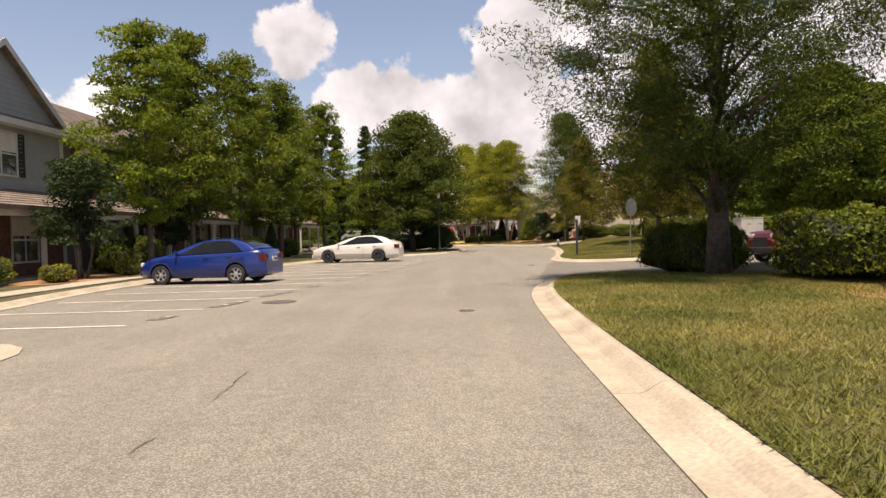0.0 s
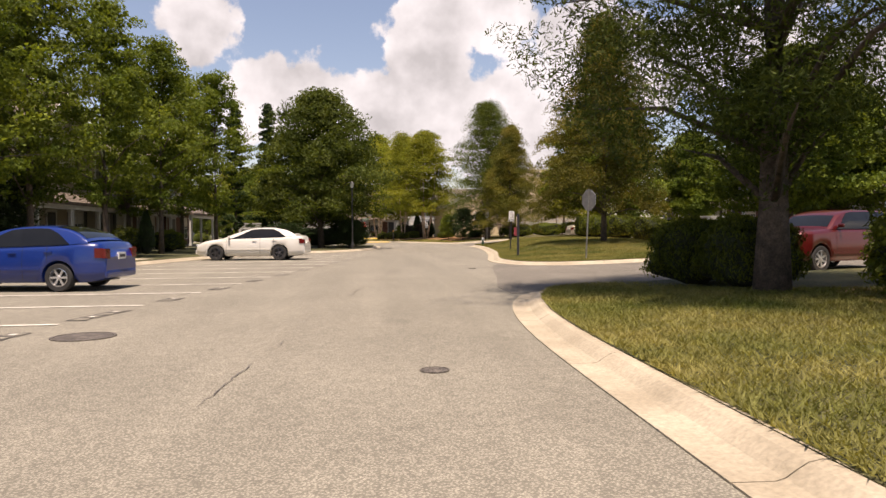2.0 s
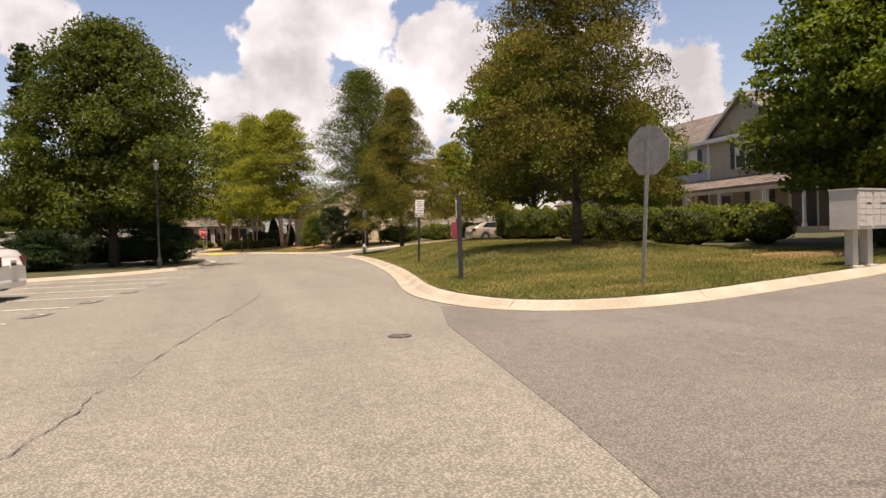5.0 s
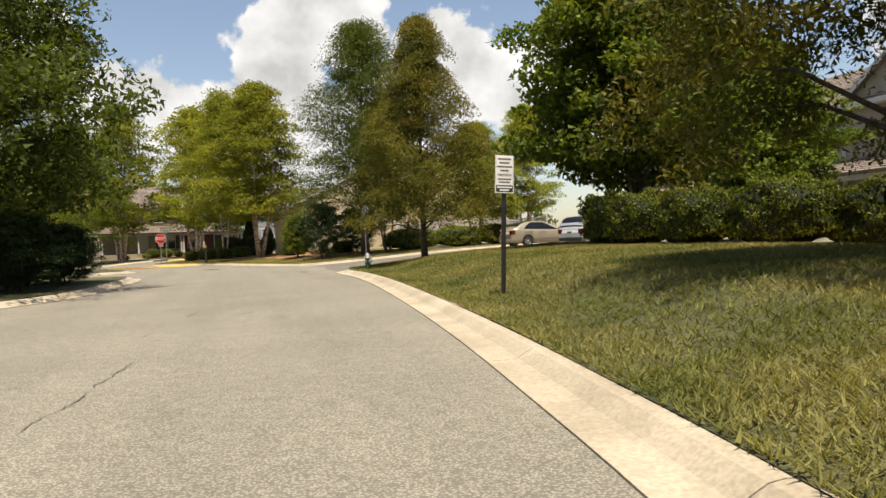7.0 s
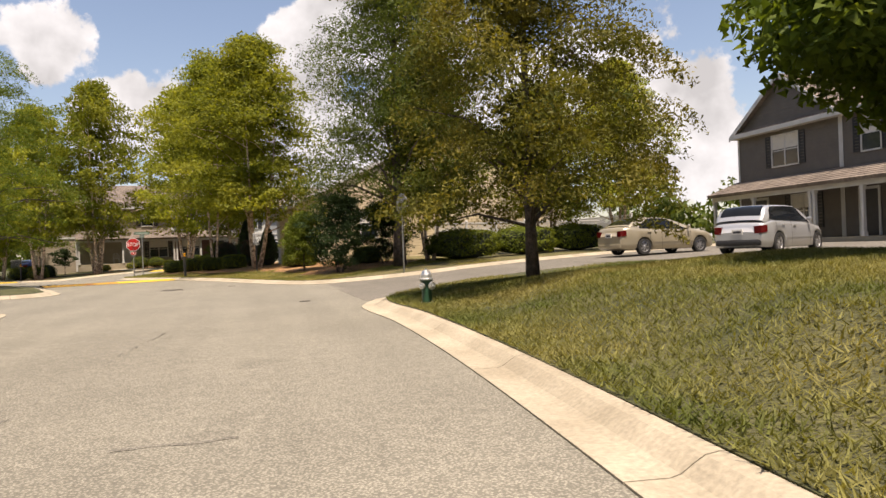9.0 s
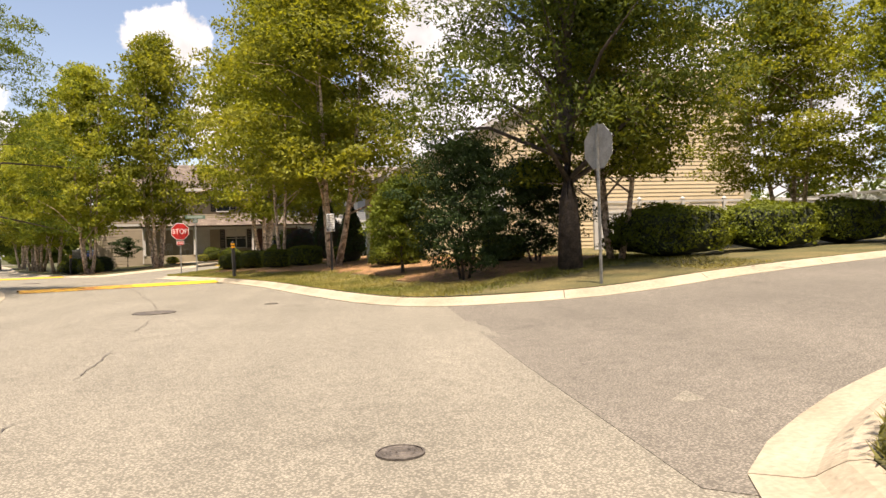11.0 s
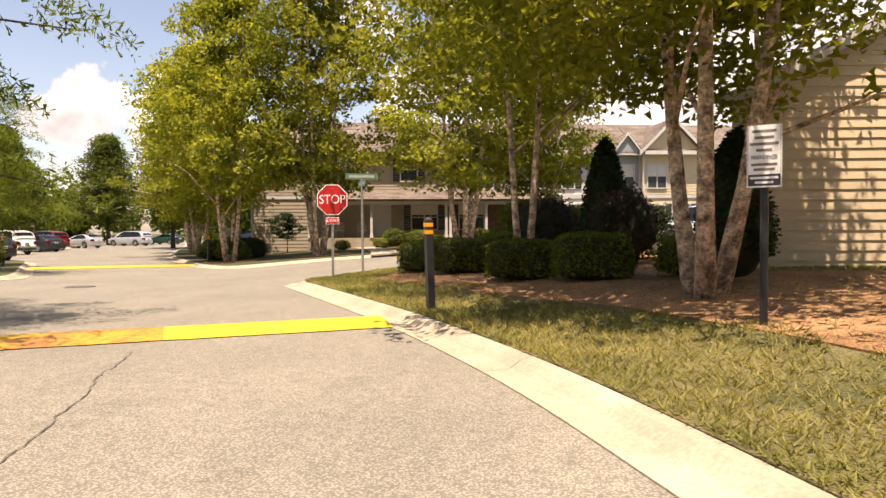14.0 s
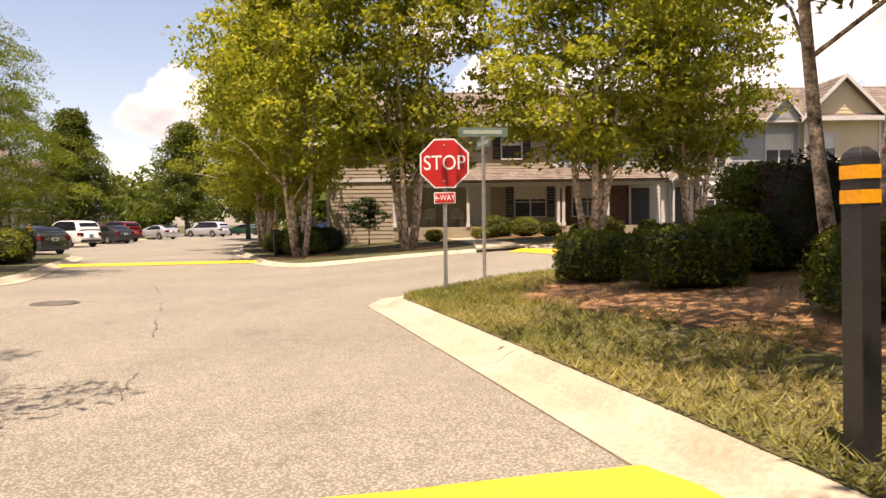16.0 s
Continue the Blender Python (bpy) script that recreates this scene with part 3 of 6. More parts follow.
def put(t, spots):
    """Sets a thing at its first spot and copies of it at the rest. A spot: x, y, scale, height scale, turn."""
    for i, (x, y, s, sz, turn) in enumerate(spots):
        m = pose(x, y, lawn_z(x, y) - 0.03, 0, 0, turn) @ Matrix.Diagonal((s, s, sz, 1))
        if i == 0:
            t.matrix_basis = m
        else:
            e = copy_thing(t, m)
            e.matrix_basis = m


def shrub(name, label, w, d, h, leaf, count, leaf_size, power=4.0, lumpy=0.10, aspect=0.6, seed=1, category="shrub", taper=0.0):
    """A clipped or rounded bush: near-black core painted as its inner shade, and a skin of small leaves."""
    t = thing(name, label, category)
    bm = bmesh.new()
    bmesh.ops.create_icosphere(bm, subdivisions=3, radius=1.0)

    def form(v, grow=1.0):
        x, y, z = v
        k = (abs(x) ** power + abs(y) ** power + abs(z) ** power) ** (-1 / power)
        k *= 1 + lumpy * noise.noise((x * 2.2 + seed, y * 2.2, z * 2.2)) + 0.5 * lumpy * noise.noise((x * 5 + seed, y * 5, z * 5))
        zz = z * k * grow
        n = 1 - taper * (zz * 0.5 + 0.5)
        return (x * k * w / 2 * grow * n, y * k * d / 2 * grow * n, h * 0.5 + zz * h / 2)

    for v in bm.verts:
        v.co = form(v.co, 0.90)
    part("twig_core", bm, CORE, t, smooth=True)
    dirs = RNG.normal(size=(count, 3))
    dirs /= np.linalg.norm(dirs, axis=1)[:, None]
    dirs[:, 2] = np.where(dirs[:, 2] < -0.6, -dirs[:, 2], dirs[:, 2])
    pts = np.array([form(v, g) for v, g in zip(dirs, RNG.uniform(0.86, 1.03, count))])
    piece("foliage", leaf_mesh("foliage", pts, leaf_size, aspect, leaf, 0.4, dirs), t)
    return t


# trees beside the west parking bays
put(tree("pear_tree", "tall bright green pear tree in leaf behind the parking bays", 10.2, 2.6, 2.2, "upright", L_BRIGHT, BARK, 210, 75, 0.155, seed=3, trunk_r=0.13, gap=0.22, ragged=0.95, clump_r=0.52),
    [(-9.6, 27.5, 1.0, 0.95, 0), (-9.9, 32.5, 1.05, 1.05, 70), (-9.6, 38.5, 1.0, 1.1, 150), (-9.0, 44.5, 1.1, 1.08, 220), (-7.5, 50.5, 1.0, 1.05, 300), (-12.5, 36, 1.1, 0.9, 20), (-11.5, 47, 1.2, 1.0, 100), (-10.5, 54, 1.1, 1.1, 190)])
put(tree("crape_myrtle", "small dark multi-stemmed crape myrtle in front of the house", 4.1, 1.55, 1.2, "broad", L_DARK, BARK, 70, 80, 0.13, stems=3, seed=5, trunk_r=0.07),
    [(-10.6, 24.4, 1.0, 1.0, 0), (-11.6, 34.0, 1.0, 0.9, 90)])
put(tree("island_oak", "broad dense green oak on the kerbed island", 10.4, 4.9, 1.7, "egg", L_OAK, BARK, 330, 110, 0.19, seed=9, trunk_r=0.22, aspect=0.5, ragged=0.5, dense=1.9, clump_r=1.0),
    [(-1.5, 55.5, 1.0, 1.0, 0)])
put(tree("cypress", "narrow dark green cypress", 9.3, 1.15, 0.5, "spire", L_DARK, BARK, 130, 70, 0.16, seed=11, trunk_r=0.10),
    [(-5.4, 57.8, 1.0, 1.1, 0), (-8.0, 59.2, 1.0, 1.12, 80), (-4.0, 62.5, 0.8, 0.6, 40)])
# trees on the east lawns
put(tree("willow_oak", "large dark willow oak with drooping fine leaves over the lawn", 12.2, 4.7, 1.9, "egg", L_WILLOW, BARK, 460, 230, 0.125, seed=13, trunk_r=0.27, aspect=0.25, droop=-1.1, ragged=0.35, dense=1.9, clump_r=0.85),
    [(8.9, 17.3, 1.0, 1.0, 0), (17.5, 14.0, 1.1, 0.95, 120)])
put(tree("shade_maple", "round dense maple with broad leaves on the lawn", 9.8, 3.9, 2.0, "egg", L_MAPLE, BARK, 250, 170, 0.165, seed=17, trunk_r=0.2, aspect=0.85),
    [(18.4, 54.0, 1.0, 1.0, 0), (20.9, 36.1, 0.9, 0.86, 130), (24.5, 38.5, 0.9, 0.8, 30), (26, 57, 0.8, 0.75, 250)])
put(tree("bronze_elm", "pyramidal elm with drooping olive and bronze leaves", 10.6, 4.0, 1.7, "cone", L_BRONZE, BARK, 300, 230, 0.108, seed=19, trunk_r=0.16, aspect=0.45, droop=1.0, clump_r=0.75),
    [(13.8, 40.6, 0.94, 1.03, 0), (12.6, 59.0, 0.74, 0.80, 140)])
put(tree("roadside_oak", "tall upright oak beside the side street", 13.0, 3.9, 2.6, "egg", L_OAK, BARK, 300, 190, 0.12, seed=23, trunk_r=0.24, aspect=0.4),
    [(13.3, 74.3, 1.0, 1.0, 0)])
# river birches with peeling bark
put(tree("river_birch", "multi-stemmed river birch with peeling bark and yellow-green leaves", 11.2, 3.1, 2.4, "egg", L_BIRCH, BIRCH, 260, 150, 0.12, stems=3, seed=29, trunk_r=0.13, aspect=0.7, gap=0.08, clump_r=0.8),
    [(7.75, 83.9, 1.2, 1.03, 0), (14.9, 75.8, 0.85, 0.8, 200), (22.0, 79.2, 0.9, 0.72, 40), (24.5, 76.5, 0.8, 0.78, 160)])
put(tree("river_birch", "tall river birch with several leaning stems on the verge", 12.8, 3.2, 2.4, "upright", L_BIRCH, BIRCH, 270, 100, 0.175, stems=4, seed=31, trunk_r=0.15, aspect=0.7, gap=0.12, dense=1.25, clump_r=0.8, ragged=0.8),
    [(2.6, 107.0, 1.25, 1.1, 0), (6.2, 108.9, 0.95, 0.98, 250), (-3.9, 105.6, 1.05, 1.12, 90), (-7.8, 104.8, 0.95, 0.98, 170), (-12.0, 110.5, 0.95, 0.85, 260), (-15.5, 116.5, 1.0, 0.9, 330), (-19.0, 123.5, 1.0, 0.9, 45), (-24, 133, 1.05, 0.95, 120)])
put(tree("river_birch", "tall bare-stemmed river birch with peeling bark by the straw bed", 12.0, 3.5, 3.3, "egg", L_BIRCH, BIRCH, 240, 140, 0.13, stems=2, seed=33, trunk_r=0.11, aspect=0.7, gap=0.18),
    [(5.45, 88.95, 1.0, 1.0, 110)])
put(tree("weeping_oak", "willow oak with long hanging branches over the road", 9.8, 4.4, 2.4, "broad", L_BRIGHT, BARK, 360, 130, 0.12, seed=37, trunk_r=0.2, aspect=0.28, droop=1.2, gap=0.0, clump_r=0.55),
    [(-4.7, 80.9, 1.06, 1.05, 0), (-13.2, 95.2, 0.75, 0.68, 100), (-17.5, 101.0, 0.6, 0.6, 210)])
put(tree("spruce_oak", "dark green conical tree near the parked cars", 11.0, 4.2, 1.8, "cone", L_OAK, BARK, 220, 100, 0.22, seed=41, trunk_r=0.2),
    [(-29.0, 139.0, 1.0, 1.0, 0), (-38, 128, 0.9, 0.9, 90), (-48, 158, 1.3, 1.2, 45)])

# clipped and loose shrubs
put(shrub("boxwood", "clipped boxwood bush on the straw bed", 1.25, 1.15, 0.85, L_HEDGE, 5200, 0.055, seed=2),
    [(5.45, 87.6, 1.0, 0.88, 0), (6.6, 86.5, 1.02, 0.92, 0), (2.95, 91.85, 0.88, 0.9, 80), (4.1, 90.6, 1.05, 0.95, 20), (9.75, 81.2, 1.25, 0.85, 5), (8.15, 86.2, 0.85, 0.75, 10), (12.6, 78.2, 1.0, 0.9, 60), (5.1, 92.2, 1.0, 1.0, 30)])
put(tree("glossy_holly", "rounded glossy evergreen shrub on a short trunk", 2.55, 1.15, 0.45, "broad", L_HEDGE, BARK, 130, 70, 0.11, seed=4, trunk_r=0.06, aspect=0.5, dense=1.8),
    [(9.75, 77.7, 0.82, 0.95, 0), (5.6, 93.4, 0.8, 0.6, 90)])
put(tree("dark_holly", "large dark evergreen shrub under the trees", 3.6, 1.7, 0.3, "broad", L_DARK, BARK, 170, 90, 0.09, stems=3, seed=6, trunk_r=0.06, ragged=0.7, dense=1.7),
    [(10.9, 74.5, 0.75, 0.85, 0), (13.2, 77.0, 0.75, 0.72, 60), (6.8, 93.6, 0.6, 0.38, 120), (8.3, 92.4, 0.6, 0.36, 200), (-0.2, 57.0, 0.75, 0.6, 15), (0.6, 54.6, 0.7, 0.52, 70), (-3.5, 52.5, 0.8, 0.45, 160), (0.9, 58.5, 0.6, 0.5, 30), (0.2, 60.5, 0.65, 0.5, 200)])
put(shrub("arborvitae", "narrow dark arborvitae by the house", 1.05, 1.05, 2.7, L_DARK, 5200, 0.08, power=2.2, lumpy=0.15, seed=8, taper=0.65),
    [(8.4, 85.0, 1.3, 0.77, 0), (7.3, 91.1, 1.45, 1.04, 90), (-8.8, 41.5, 1.0, 0.8, 10)])
put(shrub("purple_barberry", "dark purple-leaved shrub on the straw bed", 1.7, 1.6, 1.9, L_PURPLE, 3500, 0.08, power=2.2, lumpy=0.4, seed=10),
    [(6.0, 92.2, 0.9, 0.85, 0), (7.6, 90.8, 0.9, 0.9, 80)])
put(shrub("privet_hedge", "leafy green privet hedge along the lawn", 3.4, 1.7, 1.5, L_HEDGE, 7500, 0.10, power=3.2, lumpy=0.3, seed=12, category="hedge"),
    [(10.35, 14.5, 1.0, 0.92, 95), (10.7, 11.2, 1.0, 0.96, 85), (11.5, 8.0, 1.0, 0.95, 100), (8.5, 19.2, 0.55, 0.82, 15), (9.0, 18.1, 0.5, 0.8, -15), (9.7, 19.9, 0.5, 0.85, 30), (13.4, 17.2, 0.9, 0.85, 20), (14.5, 20.5, 0.9, 0.9, 20),
     (16.5, 52.7, 0.68, 0.95, 80), (16.3, 50.6, 0.66, 0.9, 95), (16.3, 48.4, 0.68, 0.88, 85), (16.8, 46.2, 0.66, 0.92, 105), (17.7, 44.2, 0.68, 0.9, 115), (18.9, 42.3, 0.7, 0.9, 120),
     (16.5, 76.0, 1.0, 0.85, 15), (19.8, 77.0, 1.0, 0.85, 18), (23.0, 78.2, 1.0, 0.85, 18)])
put(shrub("clipped_hedge", "dark clipped evergreen hedge on the far corner", 3.2, 1.3, 1.15, L_DARK, 5200, 0.08, power=4.5, lumpy=0.12, seed=18, category="hedge"),
    [(-17.1, 101.4, 1.0, 1.0, -53), (-8.3, 107.4, 0.8, 0.9, 60), (21.6, 36.2, 1.0, 1.1, 25), (-2.2, 60.9, 1.15, 1.2, 0), (-5.9, 61.2, 1.15, 1.2, 4), (-4.2, 52.6, 1.0, 0.95, 35)])
put(shrub("lime_spirea", "low lime-yellow spirea mound in the flower bed", 0.95, 0.9, 0.62, L_LIME, 1900, 0.06, power=2.2, lumpy=0.25, seed=14),
    [(-9.7, 25.9, 1.0, 1.1, 0), (-9.5, 28.6, 1.0, 1.0, 50), (-10.4, 22.5, 1.1, 1.0, 100), (0.6, 112.5, 1.0, 1.0, 0), (1.9, 112.9, 1.0, 0.9, 20), (-2.5, 112.2, 0.9, 0.9, 40), (3.4, 113.2, 0.9, 1.0, 60), (-4.4, 111.3, 0.9, 0.9, 10), (4.8, 113.4, 1.0, 1.0, 80)])
put(shrub("foundation_shrub", "rounded green shrub against the house front", 1.5, 1.3, 1.25, L_HEDGE, 2800, 0.09, power=2.4, lumpy=0.3, seed=16),
    [(-11.5, 28.2, 1.0, 1.0, 0), (-11.8, 21.0, 1.0, 0.8, 40), (-11.8, 31.5, 1.1, 1.2, 90), (-11.6, 38.0, 1.0, 1.0, 10), (-10.8, 45.0, 1.2, 1.1, 60), (-9.8, 48.6, 1.2, 1.0, 160), (-0.6, 113.2, 0.9, 0.7, 0), (-1.9, 113.0, 0.9, 0.8, 50), (2.8, 114.2, 0.9, 0.7, 100),
     (-8.0, 105.4, 0.9, 0.85, 0), (-9.7, 107.4, 1.1, 0.8, 30), (-8.0, 106.0, 0.8, 0.6, 70), (22.3, 49.6, 1.3, 1.15, 0), (22.1, 47.4, 1.25, 1.1, 40), (21.8, 45.2, 1.3, 1.15, 80), (21.5, 43.0, 1.25, 1.1, 130), (21.1, 40.9, 1.2, 1.1, 20), (-15.8, 99.5, 1.3, 0.9, 10), (-21.5, 104.0, 1.4, 1.0, 30)])

# ---- houses ----
# House space: x along the front, y into the house, z up from the floor line; the front looks along -y.
def lapped(name, x0, x1, z0, z1, y, material, parent, lap=0.2, label=""):
    """A wall of lapped boards, each board leaning out at its foot."""
    n = max(1, round((z1 - z0) / lap))
    h = (z1 - z0) / n
    prof = [(0.16, z0)]
    for i in range(n):
        prof += [(-0.022, z0 + i * h), (-0.004, z0 + (i + 1) * h)]
    prof.append((0.16, z1))
    k = len(prof)
    verts = [(x0, y + q, z) for q, z in prof] + [(x1, y + q, z) for q, z in prof]
    faces = [(i, (i + 1) % k, k + (i + 1) % k, k + i) for i in range(k)]
    faces += [tuple(range(k)), tuple(range(2 * k - 1, k - 1, -1))]
    return piece(name, mesh_of(name, verts, faces, material), parent, label)


def lapped_gable(name, x0, x1, z0, peak, y, material, parent, lap=0.2):
    n = max(2, round((peak - z0) / lap))
    h = (peak - z0) / n
    mid, half = (x0 + x1) / 2, (x1 - x0) / 2
    verts, faces = [], []
    for i in range(n):
        for z, q in ((z0 + i * h, -0.022), (z0 + (i + 1) * h, -0.004)):
            r = max(0.002, half * (peak - z) / (peak - z0))
            verts += [(mid - r, y + q, z), (mid + r, y + q, z)]
    for i in range(2 * n - 1):
        faces.append((2 * i, 2 * i + 1, 2 * i + 3, 2 * i + 2))
    k = len(verts)
    verts += [(x0, y + 0.1, z0), (x1, y + 0.1, z0), (mid, y + 0.1, peak)]
    faces += [(0, k, k + 1, 1), (k, k + 2, k + 1)]
    return piece(name, mesh_of(name, verts, faces, material), parent)


def window(parent, x, z, w, h, y=0.0, panes=2, shutters=True, blind=0.0, turn=None):
    """A sash window with frame, meeting rail, muntins and panes, and louvred shutters."""
    m = turn or Matrix.Identity(4)
    bm = bmesh.new()
    f = 0.07
    for r in ((x - w / 2 - f, y - 0.06, z - f, x - w / 2, y + 0.02, z + h + f), (x + w / 2, y - 0.06, z - f, x + w / 2 + f, y + 0.02, z + h + f), (x - w / 2, y - 0.06, z + h, x + w / 2, y + 0.02, z + h + f), (x - w / 2 - 0.04, y - 0.09, z - f, x + w / 2 + 0.04, y + 0.02, z)):
        box(bm, *r, m)
    win = part("window", bm, WHITE, parent)
    bm = bmesh.new()
    for i in range(1, panes):
        xx = x - w / 2 + w * i / panes
        box(bm, xx - 0.035, y - 0.05, z, xx + 0.035, y - 0.01, z + h, m)
    box(bm, x - w / 2, y - 0.045, z + h * 0.5 - 0.025, x + w / 2, y - 0.012, z + h * 0.5 + 0.025, m)
    for i in range(panes):
        xx = x - w / 2 + w * (i + 0.5) / panes
        box(bm, xx - 0.012, y - 0.036, z + h * 0.5, xx + 0.012, y - 0.014, z + h, m)
    box(bm, x - w / 2, y - 0.036, z + h * 0.75 - 0.012, x + w / 2, y - 0.014, z + h * 0.75 + 0.012, m)
    part("sash_bar", bm, WHITE, win)
    for i in range(panes):
        a, b = x - w / 2 + w * i / panes + 0.01, x - w / 2 + w * (i + 1) / panes - 0.01
        part("pane", box(bmesh.new(), a, y - 0.03, z + 0.005, b, y - 0.024, z + h - 0.005, m), GLASS, win)
    if blind:
        part("blind", box(bmesh.new(), x - w / 2 + 0.012, y - 0.0335, z + h * (1 - blind), x + w / 2 - 0.012, y - 0.031, z + h - 0.008, m), BLIND, win)
    if shutters:
        for sx in (x - w / 2 - f - 0.2, x + w / 2 + f + 0.2):
            bm = bmesh.new()
            for r in ((sx - 0.19, sx - 0.14), (sx + 0.14, sx + 0.19)):
                box(bm, r[0], y - 0.07, z - 0.04, r[1], y - 0.025, z + h + 0.04, m)
            for q in (-0.04, h / 2 - 0.03, h - 0.02):
                box(bm, sx - 0.14, y - 0.068, z + q, sx + 0.14, y - 0.026, z + q + 0.06, m)
            for i in range(10):
                box(bm, sx - 0.14, y - 0.06, z + 0.03 + i * (h - 0.05) / 10, sx + 0.14, y - 0.035, z + 0.03 + (i + 0.7) * (h - 0.05) / 10, m)
            part("shutter", bm, SHUTTER, win)
    return win


def roof_slab(name, parent, a, b, c, d, material=SHINGLE, thick=0.14, courses=0):
    """A roof slope between eave a-b and ridge d-c, with shingle courses stepping up it."""
    a, b, c, d = (Vector(p) for p in (a, b, c, d))
    n = (b - a).cross(d - a).normalized()
    if n.z < 0:
        n = -n
    k = courses or max(3, int((d - a).length / 0.3))
    prof = [(0.0, -thick)]
    for i in range(k):
        prof += [(i / k, 0.03), ((i + 1) / k, 0.008)]
    prof.append((1.0, -thick))
    w = len(prof)
    verts = [a.lerp(d, f) + n * q for f, q in prof] + [b.lerp(c, f) + n * q for f, q in prof]
    faces = [(i, (i + 1) % w, w + (i + 1) % w, w + i) for i in range(w)] + [tuple(range(w)), tuple(range(2 * w - 1, w - 1, -1))]
    return piece(name, mesh_of(name, verts, faces, material), parent)


def house(m, width, siding, label, gable=False, depth=9.0, eave=5.9, ridge=8.6, porch=True, lower=BRICK, left_end=None, right_end=None, door=DOOR, group="townhouses", shutters=True, forward=0.0, plain_upper=False, uppers=None, door_x=None, win_x=None, entry=None, bare=False, rise=0.36):
    """One two-storey townhouse: walls, windows, porch with posts, and roof."""
    h = thing("townhouse", label, "house", group, m)
    f = -forward
    w = width
    lapped("wall_lower", 0, w, -1.0, 2.75, f, lower, h, 0.24 if lower is not BRICK else 0.075)
    lapped("wall_upper", 0, w, 2.75, eave, f, siding, h)
    bm = boxes((0, f + 0.16, -1.0, 0.16, depth, eave), (w - 0.16, f + 0.16, -1.0, w, depth, eave), (0.16, depth - 0.16, -1.0, w - 0.16, depth, eave))
    part("side_wall", bm, siding, h)
    bm = boxes((-0.01, f - 0.05, -0.6, 0.11, f - 0.024, eave), (w - 0.11, f - 0.05, -0.6, w + 0.01, f - 0.024, eave), (0.11, f - 0.06, 2.68, w - 0.11, f - 0.024, 2.88))
    part("corner_board", bm, WHITE, h)
    mid = depth / 2
    roof_slab("roof", h, (-0.02, f - 0.45, eave - 0.05), (w + 0.02, f - 0.45, eave - 0.05), (w + 0.02, mid, ridge), (-0.02, mid, ridge))
    roof_slab("roof", h, (-0.02, depth + 0.4, eave - 0.05), (w + 0.02, depth + 0.4, eave - 0.05), (w + 0.02, mid, ridge), (-0.02, mid, ridge))
    part("fascia", boxes((-0.02, f - 0.50, eave - 0.24, w + 0.02, f - 0.46, eave - 0.02), (-0.02, f - 0.46, eave - 0.24, w + 0.02, f - 0.03, eave - 0.20)), WHITE, h)
    for end, x in ((left_end, 0.0), (right_end, w)):
        if end:
            t = pose(x, 0, 0, 0, 0, -90 if x == 0 else 90)
            g = lapped("end_wall", -depth if x == 0 else f, -f if x == 0 else depth, -1.0, eave, 0, end, h)
            g.matrix_basis = t
            g = lapped_gable("end_gable", -depth - 0.02 if x == 0 else f, -f if x == 0 else depth + 0.02, eave, ridge - 0.05, 0, end, h)
            g.matrix_basis = t
    if gable:
        gx0, gx1 = 0.0, w
        pk = eave + (gx1 - gx0) * rise
        lapped_gable("front_gable", gx0, gx1, eave, pk, f - 0.02, siding, h)
        mx = w / 2
        for a, b in ((gx0 - 0.3, 1), (gx1 + 0.3, -1)):
            e = eave - 0.12
            roof_slab("gable_roof", h, (a, f - 0.35, e), (a, mid, e), (mx, mid, pk + 0.1), (mx, f - 0.35, pk + 0.1))
            bm = bmesh.new()
            p, q = Vector((a, f - 0.38, e)), Vector((mx, f - 0.38, pk + 0.1))
            vs = [bm.verts.new(v) for v in (p + Vector((0, 0, -0.2)), q + Vector((0, 0, -0.2)), q + Vector((0, 0, 0.05)), p + Vector((0, 0, 0.05)))]
            ws = [bm.verts.new(v.co + Vector((0, 0.03, 0))) for v in vs]
            bm.faces.new(vs)
            bm.faces.new(ws[::-1])
            for i in range(4):
                bm.faces.new((vs[i], ws[i], ws[(i + 1) % 4], vs[(i + 1) % 4]))
            part("rake_board", bm, WHITE, h)
        if uppers is None:
            window(h, w * 0.5, 3.85, 1.75, 1.55, f, 2, shutters, 0.45)
    elif not plain_upper and uppers is None:
        window(h, w * 0.27, 3.9, 0.95, 1.5, f, 1, shutters, 0.5)
        window(h, w * 0.73, 3.9, 0.95, 1.5, f, 1, shutters, 0.5)
    # ground floor
    for x, ww, panes, shut in uppers or ():
        window(h, x, 3.4, ww, 1.6, f, panes, shut, 0.5)
    if bare:
        return h
    dx = w * 0.24 if door_x is None else door_x
    part("door", boxes((dx - 0.45, f - 0.06, 0.1, dx + 0.45, f - 0.012, 2.15)), door, h)
    part("door_frame", boxes((dx - 0.57, f - 0.08, 0.1, dx - 0.455, f - 0.03, 2.28), (dx + 0.455, f - 0.08, 0.1, dx + 0.57, f - 0.03, 2.28), (dx - 0.455, f - 0.08, 2.155, dx + 0.455, f - 0.03, 2.28)), WHITE, h)
    window(h, w * 0.66 if win_x is None else win_x, 0.62, min(1.5, w * 0.3), 1.62, f, 2, shutters and lower is not BRICK, 0.4)
    if porch:
        pd = 1.8
        part("porch_floor", boxes((0.05, f - pd, -0.6, w - 0.05, f - 0.03, 0.08)), CONCRETE, h)
        roof_slab("porch_roof", h, (-0.1, f - pd - 0.3, 2.55), (w + 0.1, f - pd - 0.3, 2.55), (w + 0.1, f - 0.03, 3.3), (-0.1, f - 0.03, 3.3))
        part("porch_beam", boxes((0.0, f - pd - 0.05, 2.22, w, f - pd + 0.12, 2.46)), WHITE, h)
